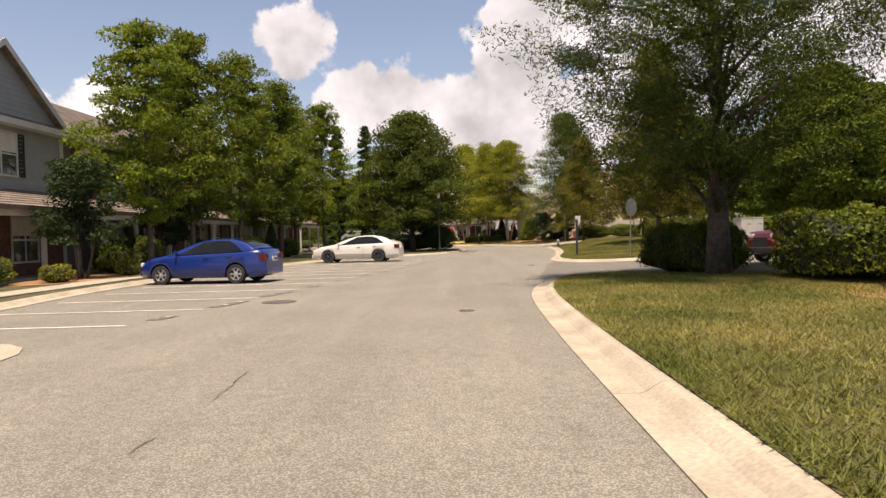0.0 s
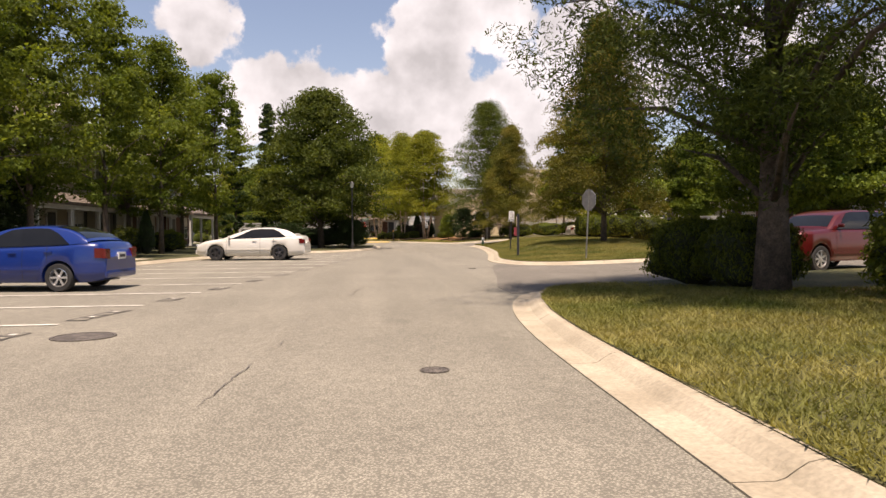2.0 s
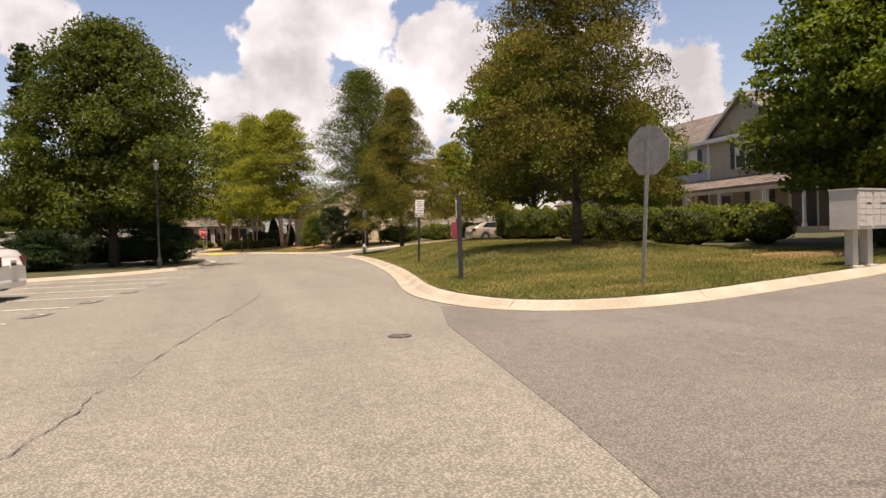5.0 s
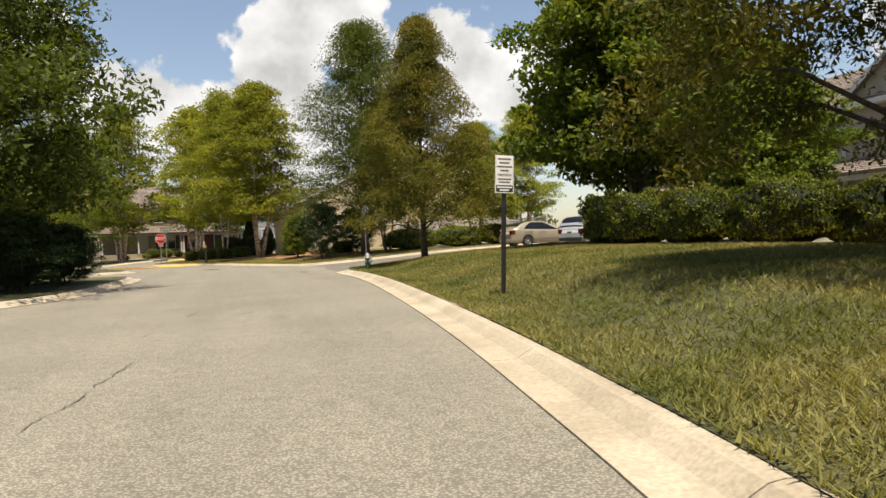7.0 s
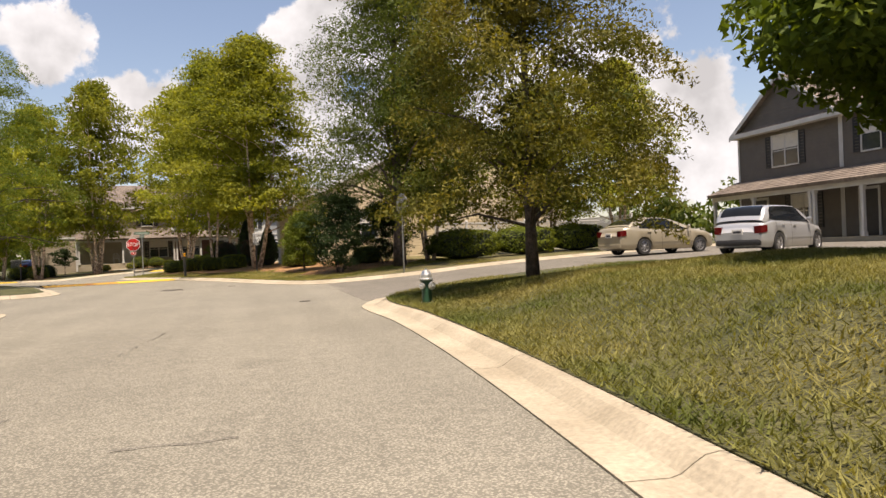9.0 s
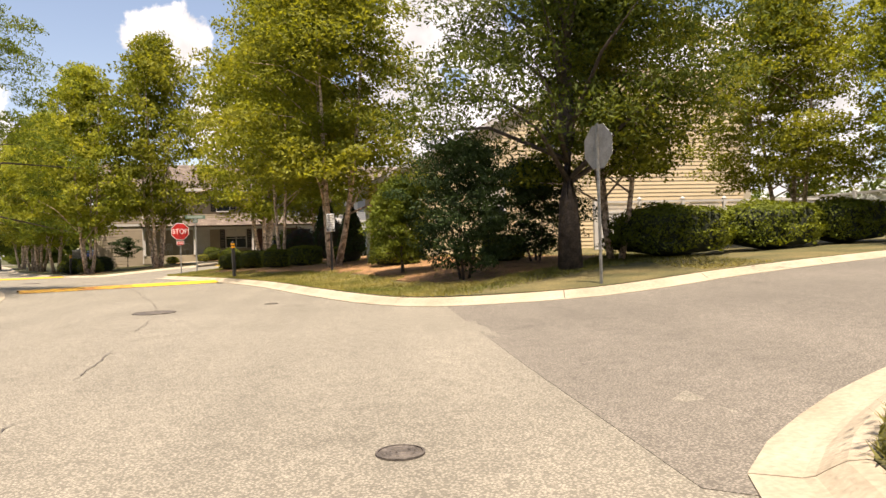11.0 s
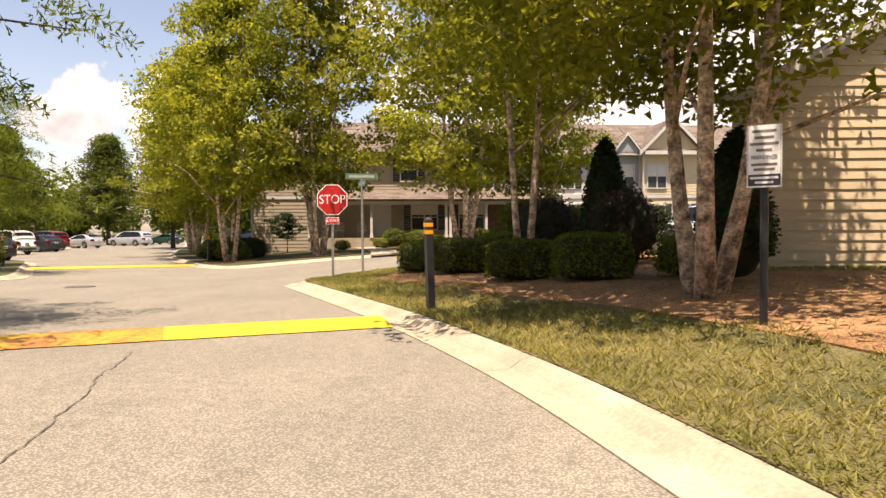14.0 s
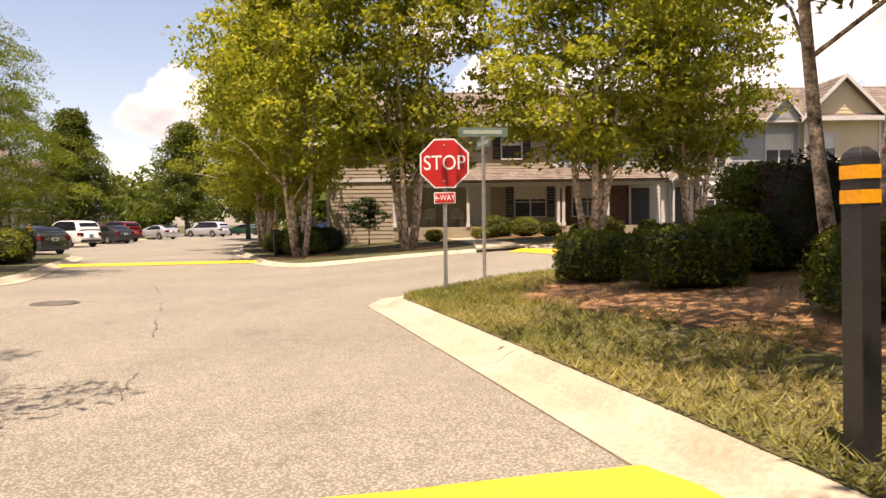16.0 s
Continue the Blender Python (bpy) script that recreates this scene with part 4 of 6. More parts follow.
        for x in (0.12, w * 0.45, w - 0.12):
            bm = boxes((x - 0.07, f - pd - 0.02, 0.08, x + 0.07, f - pd + 0.12, 2.22), (x - 0.1, f - pd - 0.05, 0.08, x + 0.1, f - pd + 0.15, 0.26), (x - 0.1, f - pd - 0.05, 2.1, x + 0.1, f - pd + 0.15, 2.218))
            part("porch_post", bm, WHITE, h)
    if entry is not None:
        small_gable(h, entry - 0.85, entry + 0.85, 2.5, 3.4, f - 1.3, f - 0.03, SID_WHITE)
        for x in (entry - 0.7, entry + 0.7):
            part("porch_post", boxes((x - 0.05, f - 1.2, -0.3, x + 0.05, f - 1.1, 2.5)), WHITE, h)
    return h


def small_gable(h, x0, x1, z0, pk, y0, y1, siding):
    """A little roof with its gable to the front, over a door or a bay."""
    mx = (x0 + x1) / 2
    part("gable_face", prism(bmesh.new(), [(x0 + 0.1, z0), (x1 - 0.1, z0), (mx, pk - 0.08)], y0 + 0.1, y0 + 0.16), siding, h)
    for a in (x0, x1):
        roof_slab("gable_roof", h, (a, y0, z0 - 0.02), (a, y1, z0 - 0.02), (mx, y1, pk), (mx, y0, pk), thick=0.08)
        out = [(a, z0 - 0.15), (mx, pk - 0.15), (mx, pk + 0.02), (a, z0)]
        part("rake_board", prism(bmesh.new(), out, y0 - 0.04, y0 - 0.005), WHITE, h)


def row(m, units):
    """Townhouses side by side; each unit: width and how it differs."""
    x = 0.0
    for w, kw in units:
        house(m @ pose(x, 0, 0), w, **kw)
        x += w


GREY = dict(siding=SID_GREY, label="two-storey townhouse with pale grey lap siding and front gable", gable=True, forward=0.5)
TAUPE = dict(siding=SID_TAUPE, label="two-storey townhouse with dark taupe siding and covered porch", lower=SID_TAUPE)
TAN = dict(siding=SID_TAN, label="two-storey townhouse with tan siding and a white-posted porch", lower=SID_TAN)
BRK = dict(siding=SID_GREY, label="two-storey townhouse with grey siding above dark brick porch")
WHT = dict(siding=SID_WHITE, label="two-storey townhouse with white siding and black shutters", lower=SID_WHITE)
CRM = dict(siding=SID_CREAM, label="two-storey townhouse with cream siding and front gable", gable=True, forward=0.4, lower=SID_CREAM)

# west row faces the parking bays
row(pose(-14.0, 9.2, 0.15, 0, 0, 90), [(6.0, TAN), (6.2, BRK), (7.6, GREY | dict(forward=0.0)), (6.2, TAUPE), (6.2, BRK), (7.4, TAN | dict(gable=True)), (6.0, TAUPE), (6.0, BRK), (7.4, GREY)])
# east row faces the middle lawn
row(pose(34.0, 79.8, 0.85, 0, 0, -90), [(7.0, TAUPE | dict(gable=True, left_end=SID_TAUPE)), (6.0, TAUPE), (6.2, BRK), (7.0, TAN | dict(gable=True)), (6.2, TAUPE), (6.0, BRK), (7.0, TAUPE | dict(gable=True)), (6.2, TAN)])
# north row faces the crossing
NORTH = pose(-0.75, 116.2, 0.8, 0, 0, 12.9)
LOW = NORTH @ Matrix.Diagonal((1, 1, 0.88, 1))
row(LOW @ pose(-10.1, 0, 0), [
    (3.4, TAN | dict(left_end=SID_TAN, plain_upper=True, porch=False, bare=True, label="plain tan lap-sided end of the townhouse row")),
    (8.0, TAN | dict(door_x=4.2, win_x=6.75, door=WHITE)),
    (4.9, BRK | dict(uppers=[(2.4, 0.95, 1, True)], door_x=4.2, win_x=1.6)),
    (3.7, WHT | dict(uppers=[(1.05, 0.72, 1, True), (2.65, 0.72, 1, True)], porch=False, entry=1.3, door_x=1.3, win_x=3.0)),
    (3.5, BRK | dict(lower=SID_GREY, label="two-storey townhouse with grey siding and a small gabled bay", uppers=[(2.45, 1.25, 2, False)], porch=False)),
    (3.7, CRM | dict(uppers=[(0.9, 1.15, 2, False)], porch=False, rise=0.6)),
    (5.5, TAN), (6, GREY), (6, BRK), (6.5, CRM)])
bay = thing("bay_gable", "small white-edged gable over the bay window", "gable", "", LOW)
small_gable(bay, 11.4, 13.4, 5.75, 7.15, -0.6, 2.2, SID_GREY)
# far row behind the parked cars
row(pose(-39.0, 103.0, 0.0, 0, 0, 113), [(6.5, TAN), (6.2, BRK), (7, GREY), (6.2, TAN), (6.5, WHT), (7, CRM | dict(siding=SID_WHITE, lower=SID_WHITE, label="two-storey townhouse with white siding and front gable")), (6.2, WHT), (7, GREY), (6.2, TAN), (6.5, BRK)])


def cream_house():
    """The end house of a row: a broad lapped gable wall, low at its west eave."""
    m = pose(9.1, 87.2, 0.62, 0, 0, 4.6)
    h = thing("end_house", "cream lap-sided end house with broad plain gable wall", "house", "", m)
    x1, e0 = 17.0, 2.85
    rise = 1.0 / 2.05
    lap = 0.17
    n = int(8.6 / lap)
    for i in range(n):
        a, b = -0.45 + i * lap, -0.45 + (i + 1) * lap
        xa = max(0.0, (a - e0) / rise)
        xb = max(0.0, (b - e0) / rise)
        if xb > 10.5:
            break
        verts = [(xa, -0.024, a), (x1, -0.024, a), (x1, -0.004, b), (xb, -0.004, b), (xa, 0.0, a), (x1, 0.0, a), (x1, 0.0, b), (xb, 0.0, b)]
        faces = [(0, 1, 2, 3), (0, 4, 5, 1), (3, 2, 6, 7), (0, 3, 7, 4), (1, 5, 6, 2), (4, 7, 6, 5)]
        piece("siding_board", mesh_of("siding_board", verts, faces, SID_CREAM), h)
    top = -0.45 + i * lap
    out = [(0, -0.9), (x1, -0.9), (x1, top - 1.55), ((top - e0) / rise, top), (0, e0)]
    part("gable_wall", prism(bmesh.new(), out, 0.004, 0.2), SID_CREAM, h)
    part("foundation", boxes((-0.02, -0.02, -0.95, x1, -0.002, -0.46)), BRICK, h)
    part("corner_board", boxes((-0.1, -0.05, -0.6, 0.02, 0.14, e0 + 0.05)), WHITE, h)
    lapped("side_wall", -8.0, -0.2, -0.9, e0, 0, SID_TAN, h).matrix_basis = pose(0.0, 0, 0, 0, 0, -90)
    part("back_wall", prism(bmesh.new(), out, 7.8, 8.0), SID_CREAM, h)
    part("east_wall", boxes((x1 - 0.2, 0.21, -0.9, x1, 7.79, top - 1.6)), SID_CREAM, h)
    xr = (top - e0) / rise
    roof_slab("roof", h, (-0.4, -0.14, e0 - 0.08), (-0.4, 8.3, e0 - 0.08), (xr, 8.3, top + 0.12), (xr, -0.14, top + 0.12))
    roof_slab("roof", h, (x1 + 0.3, -0.14, top - 1.4), (x1 + 0.3, 8.3, top - 1.4), (xr, 8.3, top + 0.12), (xr, -0.14, top + 0.12))
    bm = bmesh.new()
    prism(bm, [(-0.42, e0 - 0.30), (xr, top - 0.10), (xr, top + 0.1), (-0.42, e0 - 0.10)], -0.18, -0.142)
    part("rake_board", bm, WHITE, h)
    window(h, 5.2, 1.3, 0.95, 1.4, -0.03, 1, False, 0.4)
    window(h, 8.0, 4.4, 0.95, 1.4, -0.03, 1, False, 0.4)
    # the house runs back at a slant to its gable wall
    for ob in h.children:
        for v in ob.data.vertices:
            p = ob.matrix_basis @ v.co
            p.x += 0.8 * max(0.0, p.y - 0.22)
            v.co = ob.matrix_basis.inverted() @ p


cream_house()


def lattice_fence(m, length, label="white vinyl privacy fence with a lattice top"):
    f = thing("fence", label, "fence", "", m)
    n = max(1, round(length / 1.9))
    w = length / n
    for i in range(n + 1):
        bm = boxes((i * w - 0.06, -0.06, -0.3, i * w + 0.06, 0.06, 1.85))
        lathe(bm, [(0.1, 1.85), (0.1, 1.89), (0.0005, 1.97)], 4, pose(i * w, 0, 0, 0, 0, 45))
        part("post", bm, WHITE, f)
    for i in range(n):
        a, b = i * w + 0.062, (i + 1) * w - 0.062
        part("board_panel", boxes((a, -0.012, 0.05, b, 0.012, 1.35)), WHITE, f)
        for z0, z1 in ((1.35, 1.43), (1.74, 1.82), (0.0, 0.05)):
            part("rail", boxes((a, -0.03, z0, b, 0.03, z1)), WHITE, f)
        bm = bmesh.new()
        k = int((b - a) / 0.085)
        for j in range(-4, k + 1):
            for s in (1, -1):
                p0 = a + j * 0.085 + (0 if s == 1 else 0.31)
                p1 = p0 + 0.31 * s
                q = [(p0, 1.43), (p1, 1.74)]
                if not (a <= q[0][0] <= b and a <= q[1][0] <= b):
                    continue
                prism(bm, [(q[0][0] - 0.014, 1.43), (q[0][0] + 0.014, 1.43), (q[1][0] + 0.014, 1.74), (q[1][0] - 0.014, 1.74)], 0.004 * s - 0.004, 0.004 * s + 0.004)
        part("lattice", bm, WHITE, f)
    return f


lattice_fence(pose(17.5, 84.3, lawn_z(17.5, 84.3), 0, 0, 8), 11.4)
lattice_fence(pose(29.0, 83.0, lawn_z(29, 83), 0, 0, 100), 5.7)
lattice_fence(pose(-8.5, 63.0, lawn_z(-8.5, 63), 0, 0, 0), 7.6)

# ---- vehicles ----
# Car space: x forward, y to its left, z up from the road under its middle.
def wheel(parent, x, y, r, w, rim_mat, spokes):
    side = 1 if y > 0 else -1
    t = pose(x, y, r, -90 * side)
    bm = bmesh.new()
    lathe(bm, [(r * 0.66, -w / 2), (r * 0.93, -w / 2), (r, -w * 0.36), (r, w * 0.36), (r * 0.93, w / 2), (r * 0.66, w / 2), (r * 0.64, w * 0.3), (r * 0.64, -w * 0.3)], 28, t, True)
    ty = part("wheel", bm, RUBBER, parent, smooth=False)
    bm = bmesh.new()
    lathe(bm, [(r * 0.655, w * 0.44), (r * 0.60, w * 0.46), (r * 0.57, w * 0.28), (r * 0.57, -w * 0.3), (r * 0.655, -w * 0.3)], 28, t, True)
    lathe(bm, [(r * 0.14, w * 0.20), (r * 0.14, w * 0.40), (r * 0.10, w * 0.44)], 14, t)
    for k in range(spokes):
        a = 2 * math.pi * k / spokes
        q = t @ pose(0, 0, 0, 0, 0, math.degrees(a))
        box(bm, r * 0.08, -r * 0.075, w * 0.26, r * 0.60, r * 0.075, w * 0.38, q)
    part("rim", bm, rim_mat, ty)
    part("hub_back", lathe(bmesh.new(), [(r * 0.56, w * 0.02), (r * 0.56, w * 0.06)], 20, t), PLASTIC, ty)


def car(m, label, colour, kind="sedan", L=4.55, W=1.78, H=1.46, base=2.70, r=0.315, rim=None, spokes=7, group="", category="car"):
    """A parked car built from a lofted body with open wheel arches, a glasshouse, lamps and wheels."""
    c = thing("parked_car", label, category, group, m)
    rim = rim or RIM
    hw = W / 2
    front, rear = L * 0.5, -L * 0.5
    xf, xr = base / 2 + (0.06 if kind != "van" else 0.12), -base / 2 + 0.06
    # side outline: bonnet, screen, roof, tail (share of length from the nose, height)
    tall = H
    lines = {
        "sedan": ([0, 0.015, 0.04, 0.12, 0.24, 0.30, 0.80, 0.88, 0.965, 0.985, 1.0], [z * H / 1.51 for z in (0.52, 0.66, 0.76, 0.88, 0.97, 0.99, 1.06, 1.10, 1.08, 0.99, 0.74)], (0.25, 0.445, 0.72, 0.925)),
        "hatch": ([0, 0.04, 0.12, 0.27, 0.31, 0.80, 0.92, 0.985, 1.0], [0.55, 0.66, 0.78, 0.88, 0.92, 0.98, 0.99, 0.86, 0.62], (0.26, 0.44, 0.84, 0.975)),
        "suv": ([0, 0.025, 0.06, 0.26, 0.29, 0.85, 0.96, 0.99, 1.0], [0.75, 0.92, 1.02, 1.08, 1.10, 1.10, 1.10, 1.0, 0.62], (0.27, 0.39, 0.90, 0.98)),
        "van": ([0, 0.03, 0.10, 0.20, 0.24, 0.88, 0.96, 0.99, 1.0], [0.62, 0.78, 0.92, 1.00, 1.02, 1.05, 1.05, 0.95, 0.62], (0.20, 0.37, 0.92, 0.985)),
    }[kind]
    sx, sz, (w0, w1, w2, w3) = lines
    bz = lambda s: float(np.interp(s, sx, sz))  # belt or bonnet height

    def plan(s):
        return hw * (0.64 + 0.36 * min(1, (s / 0.12)) ** 0.5) * (1 if s < 0.88 else 1 - 0.22 * ((s - 0.88) / 0.12) ** 2.0)

    sill = 0.20 if kind in ("sedan", "hatch") else 0.28
    ar = r * 1.17

    def floor_z(x):
        z = sill + 0.10 * max(0.0, (abs(x) / L - 0.42) / 0.08) ** 1.5
        for cx in (xf, xr):
            d = abs(x - cx)
            if d < ar:
                z = max(z, r + math.sqrt(ar * ar - d * d))
        return z

    xs = set(np.linspace(front, rear, 36)) | {front - 0.015 * L, front - 0.03 * L, rear + 0.01 * L, rear + 0.02 * L, rear + 0.035 * L}
    for cx in (xf, xr):
        xs |= {cx + ar * math.cos(a) for a in np.linspace(0.001, math.pi - 0.001, 15)}
    xs = sorted(xs, reverse=True)
    verts, faces, per = [], [], 8
    for x in xs:
        s = (front - x) / L
        p, zb, z0 = plan(s), bz(s), floor_z(x)
        mid = max(z0 + 0.02, 0.30 + 0.27 * zb)
        up = max(mid + 0.02, zb - 0.10)
        half = [(p * 0.975, z0), (p * 0.993, max(z0 + 0.01, min(mid, 0.42))), (p, max(z0 + 0.015, mid)), (p * 0.975, max(z0 + 0.03, up)), (p * 0.93, max(z0 + 0.04, zb - 0.015)), (p * 0.80, max(z0 + 0.045, zb + 0.012)), (p * 0.40, max(z0 + 0.05, zb + 0.03)), (0, max(z0 + 0.052, zb + 0.035))]
        verts += [(x, y, z) for y, z in half] + [(x, -y, z) for y, z in half[-2::-1]]
    k = 2 * per - 1
    n = len(xs)
    for i in range(n - 1):
        for j in range(k - 1):
            faces.append((i * k + j, i * k + j + 1, (i + 1) * k + j + 1, (i + 1) * k + j))
        faces.append((i * k + k - 1, i * k, (i + 1) * k, (i + 1) * k + k - 1))
    faces.append(tuple(range(k)))
    faces.append(tuple((n - 1) * k + j for j in range(k))[::-1])
    shell_mesh = mesh_of("body", verts, faces, colour, smooth=True)
    for f in list(shell_mesh.polygons)[-2:]:
        f.use_smooth = False
    piece("body", shell_mesh, c)
    # glasshouse
    ARC_U = (0, 0.10, 0.22, 0.34, 0.44, 0.54, 0.64, 0.74, 0.84, 0.93, 1.0) if kind == "sedan" else (0, 0.07, 0.15, 0.24, 0.34, 0.50, 0.66, 0.80, 0.90, 0.96, 1.0)
    ARC_V = (0, 0.27, 0.58, 0.84, 0.955, 1.0, 0.995, 0.955, 0.82, 0.50, 0.06) if kind == "sedan" else (0, 0.34, 0.70, 0.92, 0.985, 1.0, 0.99, 0.96, 0.84, 0.50, 0.06)

    def arc(u):
        """The cabin's outline, rounded between its marks."""
        return sum(float(np.interp(u + o, ARC_U, ARC_V)) for o in (-0.03, -0.015, 0, 0.015, 0.03)) / 5

    grid = np.linspace(0, 1, 121)
    curve = np.array([arc(u) for u in grid])
    top_i = int(curve.argmax())

    def rising(v):
        return w0 + (w3 - w0) * float(np.interp(v, curve[: top_i + 1], grid[: top_i + 1]))

    def falling(v):
        return w0 + (w3 - w0) * float(np.interp(-v, -curve[top_i:], grid[top_i:]))

    def roof_z(s):
        return bz(s) + (tall - 0.03 - bz(s)) * arc((s - w0) / (w3 - w0))

    def shell(s, v, out=0.0):
        """A point of the cabin side: v from the belt (0) to the roof's edge (1)."""
        p, b, t = plan(s), bz(s) - 0.02, roof_z(s)
        y0, y1 = p * 0.945, hw * 0.70 * (0.93 if s < w1 else 1.0)
        full = tall - b
        f = (t - b) / full * v
        return (front - s * L, y0 + (y1 - y0) * f ** 1.25 + out, b + (t - b - 0.03) * v)

    ss = sorted(set(np.linspace(w0 + 0.002, w3 - 0.002, 30)))
    verts, faces = [], []
    for s in ss:
        side = [shell(s, v) for v in (0, 0.35, 0.7, 0.93, 1.0)]
        e, t = side[-1], roof_z(s)
        side += [(e[0], e[1] * 0.80, t - 0.004), (e[0], e[1] * 0.4, t + 0.012), (e[0], 0, t + 0.016)]
        verts += side + [(x, -y, z) for x, y, z in side[-2::-1]]
    n = len(ss)
    for i in range(n - 1):
        for j in range(14):
            faces.append((i * 15 + j, i * 15 + j + 1, (i + 1) * 15 + j + 1, (i + 1) * 15 + j))
    piece("cabin", mesh_of("cabin", verts, faces, colour, smooth=True), c)

    def pane(name, s0, s1, v0, v1, side, material=CAR_GLASS, out=0.007):
        """Side glass; its ends follow the screen and tail."""
        vs, fs = [], []
        a, b = 10, 4
        for i in range(a + 1):
            for j in range(b + 1):
                v = v0 + (v1 - v0) * j / b
                lo, hi = s0(v), s1(v)
                x, y, z = shell(lo + (hi - lo) * i / a, v, out)
                vs.append((x, y * side, z))
        for i in range(a):
            for j in range(b):
                q = (i * (b + 1) + j, (i + 1) * (b + 1) + j, (i + 1) * (b + 1) + j + 1, i * (b + 1) + j + 1)
                fs.append(q if side > 0 else q[::-1])
        return piece(name, mesh_of(name, vs, fs, material, smooth=True), c)

    fore = lambda v: rising(0.10 + 0.80 * v) + 0.035
    mid = (w1 + w2) / 2 + (0.02 if kind == "sedan" else -0.03)
    aft = lambda v: falling(0.35 + 0.58 * v) - (0.062 if kind == "sedan" else 0.03)
    for side in (1, -1):
        pane("window_surround", lambda v: fore(v) - 0.006, lambda v: aft(v) + 0.006, 0.02, 0.96, side, CAR_GLASS, 0.003)
        pane("side_window", fore, lambda v: mid - 0.008, 0.06, 0.92, side)
        if kind in ("suv", "van"):
            m2 = mid + (w2 - mid) * 0.52
            pane("side_window", lambda v: mid + 0.008, lambda v: m2 - 0.008, 0.06, 0.92, side)
            pane("side_window", lambda v: m2 + 0.008, aft, 0.06, 0.92, side)
        else:
            pane("side_window", lambda v: mid + 0.008, aft, 0.06, 0.92, side)

    def screen(name, s0, s1):
        vs, fs = [], []
        for i in range(7):
            s = s0 + (s1 - s0) * i / 6
            e, t = shell(s, 1.0), roof_z(s)
            for yy, dz in ((-0.86, 0.002), (-0.4, 0.016), (0.0, 0.021), (0.4, 0.016), (0.86, 0.002)):
                vs.append((e[0], e[1] * yy, t + dz))
        for i in range(6):
            for j in range(4):
                fs.append((i * 5 + j, i * 5 + j + 1, (i + 1) * 5 + j + 1, (i + 1) * 5 + j))
        return piece(name, mesh_of(name, vs, fs, CAR_GLASS, smooth=True), c)

    screen("windscreen", w0 + 0.015, w1 - 0.012)
    screen("rear_window", w3 - 0.02, w2 + 0.02)
    # door seams
    for side in (1, -1):
        for s in (w0 + 0.045, mid, w2 + 0.005):
            x = front - s * L
            p, zb = plan(s), bz(s)
            m_ = 0.30 + 0.27 * zb
            rows = [(p * 0.98, max(sill + 0.06, floor_z(x) + 0.03)), (p * 0.993, max(0.42, floor_z(x) + 0.04)), (p, max(m_, floor_z(x) + 0.06)), (p * 0.975, zb - 0.10), (p * 0.935, zb - 0.02)]
            vs = [(x + dx, (y + 0.003) * side, z) for y, z in rows for dx in (-0.005, 0.005)]
            piece("door_seam", mesh_of("door_seam", vs, [(2 * i, 2 * i + 1, 2 * i + 3, 2 * i + 2) for i in range(4)], PLASTIC), c)
    # wheels
    for x in (xf, xr):
        for y in (hw - 0.115, -hw + 0.115):
            wheel(c, x, y, r, 0.205, rim, spokes)
    # lamps, plate, bumper, mirrors, handles
    zt = bz(0.97) * 0.80
    for side in (1, -1):
        y = hw * 0.66 * side
        # the lamp wraps round the rear corner
        vs, fs = [], []
        for i in range(9):
            u = i / 8
            x = rear + 0.004 * L + 0.04 * L * max(0.0, (u - 0.35) / 0.65) ** 1.4
            yy = min(plan((front - x) / L) + 0.012, hw * (0.58 + 0.46 * min(1.0, u / 0.45)))
            yo = x - 0.02 if u < 0.5 else x
            for z in (zt - 0.11 + 0.03 * u, zt + 0.10 + 0.02 * u):
                vs += [(yo, yy * side, z), (x + 0.10, yy * 0.8 * side, z)]
        for i in range(8):
            a, b = 4 * i, 4 * i + 4
            fs += [(a, b, b + 2, a + 2), (a + 1, a + 3, b + 3, b + 1), (a, a + 1, b + 1, b), (a + 2, b + 2, b + 3, a + 3)]
        piece("tail_light", mesh_of("tail_light", vs, fs + [(0, 2, 3, 1), (32, 33, 35, 34)], TAIL), c)
        y = hw * 0.58 * side
        zf = bz(0.06) * 0.92
        part("headlight", boxes((front - 0.30, y - 0.16, zf - 0.10, front - 0.045, y + 0.16, zf + 0.02)), LAMP_CLEAR, c, bevel=0.02)
        s = w0 + 0.075
        mx, my, mz = shell(s, 0.12)
        part("wing_mirror", boxes((mx - 0.03, min(my * side, my * side + 0.15 * side), mz + 0.02, mx + 0.05, max(my * side, my * side + 0.15 * side), mz + 0.12)), colour, c, bevel=0.03)
        for s in ((mid - 0.05), (mid + 0.13)):
            x = front - s * L
            p = plan(s) * 0.985
            part("door_handle", boxes((x - 0.09, min(p * side, (p + 0.022) * side), bz(s) - 0.16, x + 0.09, max(p * side, (p + 0.022) * side), bz(s) - 0.13)), colour, c, bevel=0.006)
        part("side_trim", boxes((xr + ar + 0.02, min(plan(0.5) * side * 0.992, (plan(0.5) + 0.012) * side), 0.46, xf - ar - 0.02, max(plan(0.5) * side * 0.992, (plan(0.5) + 0.012) * side), 0.50)), colour, c)
    part("number_plate", boxes((rear - 0.022, -0.16, zt - 0.13, rear + 0.02, 0.16, zt + 0.02)), PLATE, c)
    part("plate_mark", boxes((rear - 0.026, -0.12, zt - 0.09, rear - 0.0222, 0.12, zt - 0.03)), DARK_TEXT, c)
    part("rear_bumper", boxes((rear - 0.015, -hw * 0.80, sill + 0.06, rear + 0.2, hw * 0.80, sill + 0.25)), colour if kind in ("sedan", "van") else PLASTIC, c, bevel=0.07)
